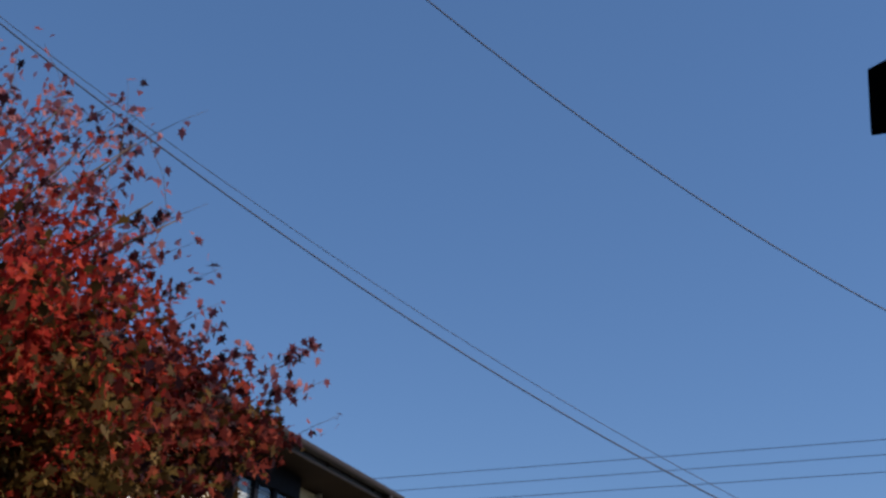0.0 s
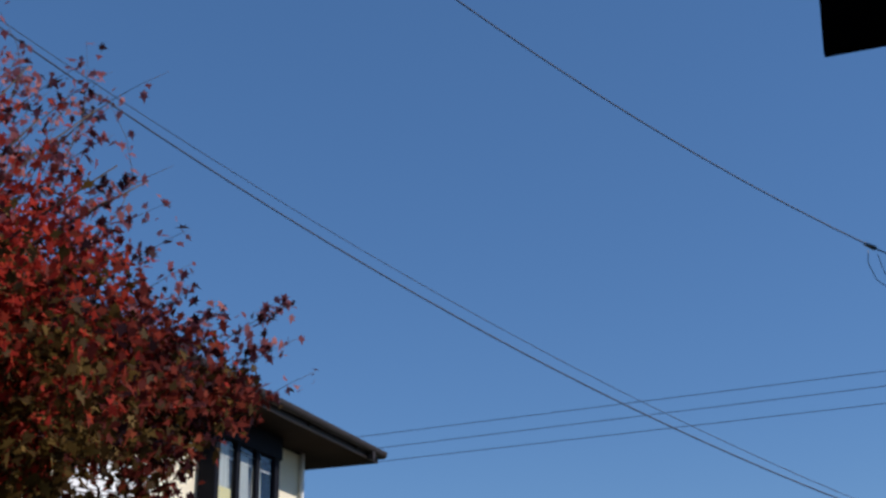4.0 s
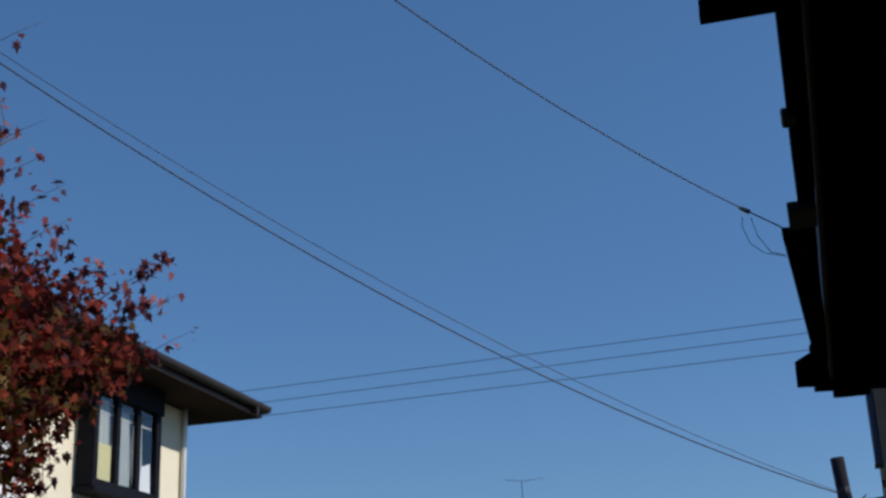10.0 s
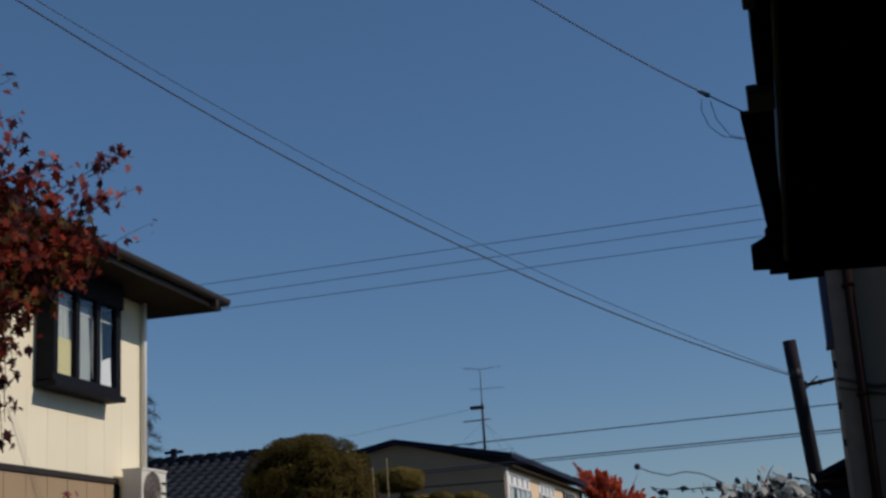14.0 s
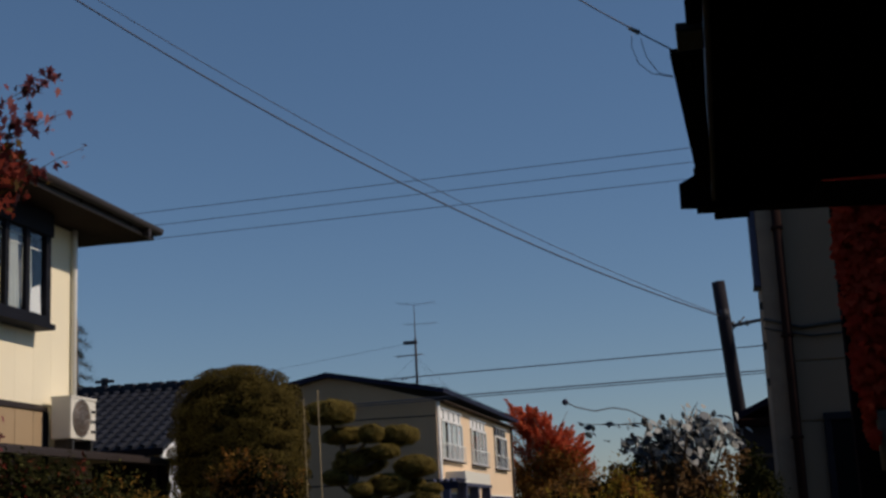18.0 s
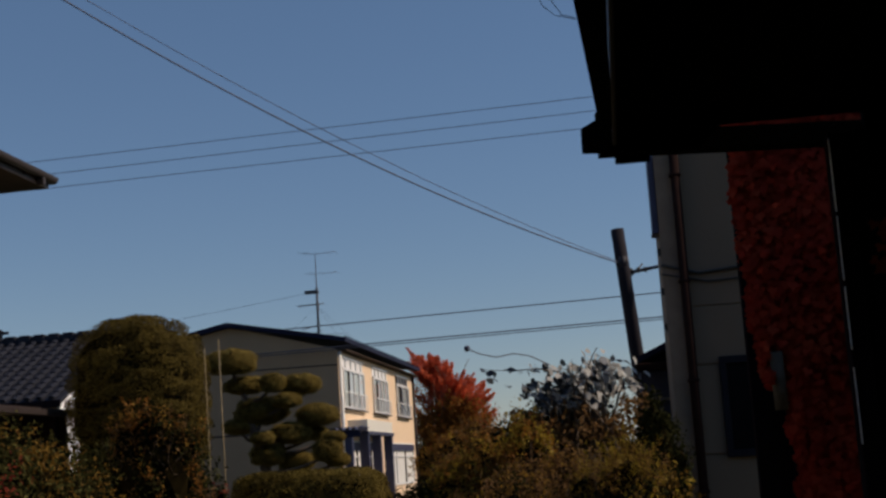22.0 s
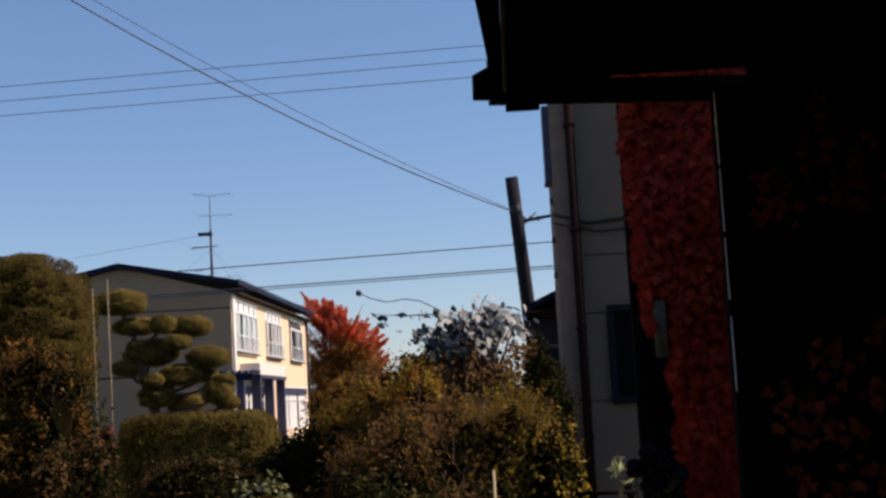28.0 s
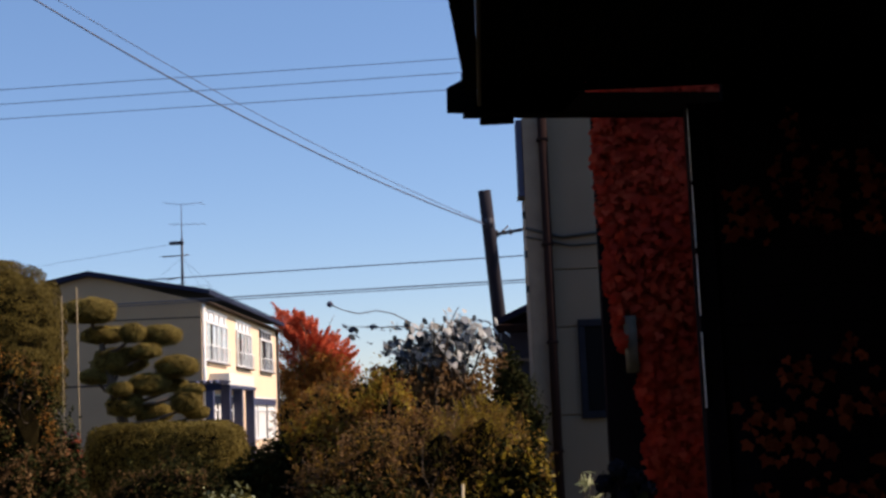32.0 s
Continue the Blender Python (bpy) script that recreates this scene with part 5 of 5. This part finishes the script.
    tips = [(x + rng.normal() * 1.4, y + rng.normal() * 1.2, rng.uniform(3.5, 6.4)) for _ in range(14)]
    limbs(t, (x, y, 2.4), tips, 0.07, M["bark"], rng)
    # feathery boughs that spread upwards and out, highest on the side of the house
    P = []
    for k in range(170):
        dx = rng.uniform(-2.0, 2.3)
        top = np.interp(dx, [-2.0, -1.4, -0.6, 0.2, 0.8, 1.4, 2.3], [6.4, 7.0, 6.8, 6.5, 6.2, 5.8, 4.8])
        tip = np.array([x + dx, y + rng.normal() * 0.8, 2.8 + (top - 2.8) * rng.random() ** 0.5])
        root = np.array([x + dx * 0.35, y, tip[2] - rng.uniform(0.7, 1.5)])
        u = rng.random((150, 1)) ** 0.7
        P.append(root + (tip - root) * u + rng.normal(size=(150, 3)) * np.array([0.14, 0.14, 0.09]) * (1.15 - u))
    leaves("crown", np.concatenate(P), 0.1, STAR, M["farmaple"], t, rng, np.array([[0.3, -0.3, 0.7]]), 0.8)
    p, out = clumped(rng, 11000, (x + 0.3, y - 0.5, 3.1), (2.1, 1.4, 1.4), 50, 0.16, 0.35)
    leaves("lower_crown", p, 0.11, STAR, M["orange_leaf"], t, rng, out, 0.8, "orange lower leaves")


far_maple()


def conifer():
    rng = np.random.default_rng(41)
    t = thing("conifer", "thin dark conifer behind the cream house", "tree")
    x, y, _ = polar(-26.8, 40)
    tube("trunk", [(x, y, -0.05), (x, y, 7.9)], [0.16, 0.03], M["bark"], t)
    P = []
    for k in range(46):
        z = 2.0 + 5.8 * k / 46
        R = 0.28 + 0.85 * (1 - k / 46)
        a = k * 2.4
        for s in np.linspace(0.15, 1, 18):
            P.append((x + R * s * math.cos(a), y + R * s * math.sin(a), z - 0.18 * s + rng.normal() * 0.03))
        tube("branch", [(x, y, z), (x + R * math.cos(a), y + R * math.sin(a), z - 0.18)], [0.02, 0.006], M["bark"], t, sides=4)
    P = np.repeat(np.array(P), 4, 0) + rng.normal(size=(len(P) * 4, 3)) * 0.05
    leaves("needles", P, 0.16, NEEDLE, M["dark_leaf"], t, rng)


conifer()


def broad_leaf_tree():
    rng = np.random.default_rng(51)
    t = thing("loquat_tree", "small tree with large glossy back-lit leaves", "tree")
    D = 14.0
    x, y, _ = polar(-1.3, D)
    tube("trunk", [(x, y, -0.05), (x + 0.05, y, 0.8), (x, y, 1.6)], [0.07, 0.06, 0.045], M["bark"], t)
    P = []
    top_az, top_el = [-4.2, -2.8, -1.8, -1.0, -0.3, 0.4, 1.0], [2.9, 3.6, 3.95, 4.12, 4.14, 4.0, 3.75]
    for k in range(70):
        az = rng.uniform(-4.1, 1.15)
        el = 2.0 + (np.interp(az, top_az, top_el) - 2.0) * rng.random() ** 0.45
        tip = Vector((*polar(az, D + rng.normal() * 0.4)[:2], 1.6 + D * math.tan(radians(el))))
        root = Vector((x + rng.normal() * 0.15, y, 1.3 + rng.random() * 0.5))
        pts = [root.lerp(tip, u) + Vector((0, 0, 0.22 * math.sin(math.pi * u))) for u in np.linspace(0, 1, 6)]
        if k < 26:
            tube("limb", pts, [0.018, 0.015, 0.012, 0.009, 0.006, 0.003], M["bark"], t, sides=5)
        # leaves hang in pairs along the outer half of each arching limb
        u = 0.45 + 0.55 * rng.random(11)
        P.append(np.array([root.lerp(tip, q) + Vector((0, 0, 0.22 * math.sin(math.pi * q) - 0.04)) for q in u]) + rng.normal(size=(11, 3)) * 0.06)
    # long arching spray of single leaves
    spray = [(*polar(az, D)[:2], 1.6 + D * math.tan(radians(el))) for az, el in ((-2.4, 3.5), (-3.3, 3.7), (-4.2, 3.68), (-5.0, 3.74), (-5.6, 3.8))]
    tube("limb", spray, [0.01, 0.008, 0.006, 0.004, 0.003], M["bark"], t, sides=5)
    for az in (-2.9, -3.15, -3.5, -3.75, -4.1, -4.35, -4.6, -5.15, -5.3, -5.55):
        P.append(np.array([(*polar(az, D)[:2], 1.6 + D * math.tan(radians(3.66)))]) + rng.normal(size=(2, 3)) * 0.025)
    P = np.concatenate(P)
    # more pale leaves towards the sun side: their glare is in the colour
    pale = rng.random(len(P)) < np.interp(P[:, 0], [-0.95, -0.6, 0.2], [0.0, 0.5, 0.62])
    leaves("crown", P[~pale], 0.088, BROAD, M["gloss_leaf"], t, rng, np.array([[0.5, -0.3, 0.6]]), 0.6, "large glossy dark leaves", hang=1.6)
    leaves("pale_crown", P[pale], 0.105, BROAD, M["sunlit_leaf"], t, rng, np.array([[0.8, -0.2, 0.6]]), 0.5, "leaves coloured pale for the sun on them", hang=1.6)
    # dull lower skirt of smaller leaves
    q = np.stack([rng.uniform(-4.6, 1.6, 1500), rng.uniform(0.6, 2.5, 1500)], 1)
    q = q[q[:, 1] < 1.9 + 0.5 * np.sin(q[:, 0] * 2.2) + 0.25 * np.sin(q[:, 0] * 7.1)]
    low = np.array([(*polar(a, D + rng.normal() * 0.3)[:2], 1.6 + D * math.tan(radians(e))) for a, e in q])
    leaves("skirt", low, 0.075, OVAL, M["brown_leaf"], t, rng, np.array([[0.3, -0.3, 0.7]]), 0.8, "dull brown lower leaves", hang=0.8)
    # a thin bare shoot that ends in a round pod
    sh = [(*polar(a, D)[:2], 1.6 + D * math.tan(radians(e))) for a, e in ((-2.75, 3.81), (-3.6, 4.27), (-4.3, 4.41), (-5.02, 4.3), (-5.72, 4.49), (-6.25, 4.75))]
    tube("shoot", sh, 0.006, M["bark"], t, sides=5)
    bm = bmesh.new()
    bmesh.ops.create_icosphere(bm, subdivisions=2, radius=0.034, matrix=Matrix.Translation(sh[-1]))
    part("seed_pod", bm, M["porch"], t, "round dark pod", smooth=True)


broad_leaf_tree()

SHRUBS = (
    ("camellia_shrub", "dark evergreen shrub with glossy small leaves", -25.2, 11, 1.06, (0.86, 0.8, 1.06), 24000, 0.04, OVAL, ("green_leaf", "olive_leaf", "green_leaf", "dark_leaf"), dict(lobes=26, shoots=160)),
    ("nandina_shrub", "dark leafy shrub with dull red tints under the porch", -28.0, 10, 1.08, (1.0, 0.7, 1.15), 21000, 0.045, OVAL, ("maple", "dark_leaf", "dark_leaf", "green_leaf", "dark_leaf", "dark_leaf", "green_leaf"), dict(lobes=20, shoots=60)),
    ("evergreen_shrub", "dark shrub in front of the clipped dome", -20.3, 13, 1.0, (1.0, 0.7, 1.0), 21000, 0.042, OVAL, ("dark_leaf", "dark_leaf", "green_leaf"), dict(lobes=22, shoots=60)),
    ("azalea_shrub", "twiggy shrub with orange-brown autumn leaves", -19.6, 12.4, 1.62, (0.5, 0.35, 0.62), 7000, 0.04, OVAL, ("brown_leaf", "dark_leaf", "olive_leaf", "orange_leaf", "dark_leaf"), dict(lobes=16, twigs=60, shoots=160, up=0.5)),
    ("evergreen_shrub", "dark shrub beside the bamboo stakes", -18.1, 10, 0.8, (0.37, 0.5, 0.82), 11000, 0.042, OVAL, ("dark_leaf", "dark_leaf", "dark_leaf", "brown_leaf"), dict(lobes=18, shoots=40)),
    ("nandina_shrub", "slim shrub with dark red leaves", -16.95, 11, 0.82, (0.15, 0.12, 0.8), 2600, 0.042, OVAL, ("maple", "dark_leaf", "dark_leaf"), dict(stems=3, lobes=12)),
    ("azalea_shrub", "brown-green shrub in front of the hedge", -12.9, 13, 0.56, (0.95, 0.4, 0.74), 20000, 0.034, OVAL, ("brown_leaf", "dark_leaf", "green_leaf", "dark_leaf"), dict(lobes=22, twigs=40, shoots=120)),
    ("evergreen_shrub", "low dark shrub beside the hedge", -8.7, 11.6, 0.68, (0.56, 0.4, 0.8), 14000, 0.045, OVAL, ("dark_leaf",), dict(lobes=20)),
    ("spirea_shrub", "tall twiggy shrub with olive-brown leaves", -5.8, 11.5, 0.88, (0.66, 0.6, 0.88), 24000, 0.036, OVAL, ("orange_leaf", "olive_leaf", "yellow_leaf"), dict(lobes=30, stems=8, twigs=160, up=0.4, shoots=420)),
    ("spirea_shrub", "twiggy brown shrub with orange tints", -2.6, 10.5, 0.82, (0.86, 0.6, 0.82), 30000, 0.036, OVAL, ("brown_leaf", "brown_leaf", "olive_leaf"), dict(lobes=38, stems=8, twigs=200, up=0.4, shoots=520)),
    ("spirea_shrub", "low twiggy shrub with dry brown leaves", -4.3, 9.4, 0.7, (0.75, 0.5, 0.76), 22000, 0.035, OVAL, ("brown_leaf", "dark_leaf", "brown_leaf", "olive_leaf"), dict(lobes=30, stems=8, twigs=160, up=0.4, shoots=300)),
    ("spirea_shrub", "slender shrub with golden leaf tips", -3.9, 11.2, 1.3, (0.28, 0.3, 0.72), 6000, 0.036, OVAL, ("yellow_leaf", "orange_leaf"), dict(lobes=12, stems=6, twigs=40, up=0.8, shoots=120)),
    ("evergreen_shrub", "dark low shrub under the twiggy shrubs", -5.6, 8.2, 0.4, (0.62, 0.5, 0.8), 13000, 0.04, OVAL, ("green_leaf", "dark_leaf", "dark_leaf"), dict(lobes=18)),
    ("evergreen_shrub", "dark low shrub among brown twigs", -1.6, 8.0, 0.35, (0.4, 0.4, 0.75), 8000, 0.04, OVAL, ("brown_leaf", "dark_leaf"), dict(lobes=14)),
    ("forsythia_shrub", "upright shrub with yellow-green slender leaves", -0.3, 9.5, 0.8, (0.55, 0.4, 0.82), 14000, 0.045, SLIM, ("yellow_leaf", "olive_leaf", "yellow_leaf", "brown_leaf"), dict(lobes=34, stems=8, up=1.2, hang=-1.5, twigs=40, shoots=420)),
    ("evergreen_shrub", "yellow-green leafy shrub by the grey house", 1.8, 8.5, 0.74, (0.28, 0.33, 0.74), 6500, 0.045, OVAL, ("yellow_leaf", "dark_leaf", "olive_leaf", "dark_leaf"), dict(lobes=26, shoots=80)),
    ("evergreen_shrub", "dark tall shrub under the lean-to roof", 1.35, 13.0, 1.05, (0.36, 0.5, 1.05), 9000, 0.055, OVAL, ("dark_leaf",), dict(lobes=20)),
    ("evergreen_shrub", "dark leafy shrub behind the twiggy shrubs", -2.6, 15.5, 1.25, (1.2, 0.6, 1.05), 13000, 0.06, OVAL, ("dark_leaf", "green_leaf", "olive_leaf"), dict(lobes=24)),
    ("background_shrub", "brown thicket below the scarlet maple", -6.3, 50, 1.5, (2.3, 1.2, 1.6), 17000, 0.11, OVAL, ("orange_leaf", "olive_leaf", "brown_leaf"), dict(lobes=26)),
    ("background_shrub", "dark shrub behind the end of the cream house", -8.2, 64, 1.4, (1.5, 0.8, 1.5), 6000, 0.12, OVAL, ("dark_leaf", "green_leaf"), {}),
    ("background_shrub", "brown shrub beyond the hedge by the cream house", -6.6, 27, 0.9, (0.95, 0.8, 1.0), 9000, 0.08, OVAL, ("olive_leaf", "brown_leaf"), dict(lobes=20)),
    ("background_shrub", "brown and green shrub in the middle distance", -4.2, 28, 0.9, (1.4, 0.8, 1.05), 8000, 0.08, OVAL, ("olive_leaf", "dark_leaf"), {}),
    ("background_shrub", "dark green shrub in the middle distance", -1.0, 26, 0.95, (1.6, 0.8, 1.1), 8000, 0.08, OVAL, ("dark_leaf", "olive_leaf"), {}),
    ("variegated_shrub", "small pale green variegated shrub", -10.2, 6.5, 0.88, (0.33, 0.27, 0.42), 3400, 0.04, OVAL, ("pale_leaf", "green_leaf", "green_leaf", "dark_leaf"), dict(stems=4, lobes=14)),
    ("daisy_plant", "low garden plant with small white flowers", -14.4, 7.0, 1.04, (0.24, 0.15, 0.15), 1100, 0.026, OVAL, ("dark_leaf", "dark_leaf", "green_leaf", "dark_leaf", "green_leaf", "white_petal"), dict(stems=6, lobes=10)),
    ("nandina_shrub", "small dark red shrub among the low plants", -12.3, 7.4, 0.75, (0.22, 0.2, 0.4), 2400, 0.04, OVAL, ("maple", "dark_leaf"), dict(lobes=10)),
    ("bamboo_grass", "pale striped bamboo grass by the shed", 4.55, 7.0, 1.17, (0.07, 0.07, 0.09), 26, 0.085, SLIM, ("pale_leaf",), dict(lobes=6, stems=4)),
)
for i, (name, label, az, d, z, radii, n, size, shape, mats, more) in enumerate(SHRUBS):
    x, y, _ = polar(az, d)
    shrub(name, label, (x, y, z), radii, n, size, shape, mats, 71 + i, **more)


def hydrangea():
    t = thing("hydrangea", "faded blue-grey hydrangea heads at the foot of the ivy", "shrub")
    rng = np.random.default_rng(91)
    for az, el, r in ((5.2, -3.4, 0.05), (5.8, -2.8, 0.05), (6.5, -3.2, 0.055), (7.0, -3.7, 0.05), (6.1, -4.0, 0.05)):
        x, y, _ = polar(az, 7.4)
        z = 1.6 + 7.4 * math.tan(radians(el))
        d = rng.normal(size=(260, 3))
        d /= np.linalg.norm(d, axis=1, keepdims=True)
        leaves("flower_head", np.array((x, y, z)) + d * r * rng.uniform(0.75, 1.05, (260, 1)), 0.022, LOBED, M["faded_petal"], t, rng, d * 1.5, 0.5, "faded blue-grey flower head")
        tube("stem", [(x + 0.05, y + 0.03, -0.05), (x + 0.02, y, 0.6), (x, y, z)], [0.008, 0.006, 0.004], M["bark"], t, sides=5)
    x, y, _ = polar(6.1, 7.4)
    p, out = clumped(rng, 260, (x, y, 0.75), (0.22, 0.15, 0.4), 20, 0.2, 0.4)
    leaves("leaves", p, 0.11, OVAL, M["dark_leaf"], t, rng, out, 0.7)


hydrangea()

x, y, _ = polar(-0.8, 6.8)
st = thing("garden_stake", "short pale wooden stake among the shrubs", "stake", "garden stakes")
tube("pole", [(x, y, -0.05), (x + 0.01, y, 1.22)], 0.0075, M["stakewood"], st)
tube("tie", [(x, y, 1.02), (x, y, 1.06)], 0.0095, M["white"], st)


g = thing("garden_rail", "low dark iron garden rail beside the shed", "rail")
tube("top_bar", [(0.33, 7.2, 1.055), (0.66, 7.2, 1.05)], 0.011, M["wood"], g)
for gx in (0.36, 0.64):
    tube("post", [(gx, 7.2, -0.05), (gx, 7.2, 1.05)], 0.009, M["wood"], g)
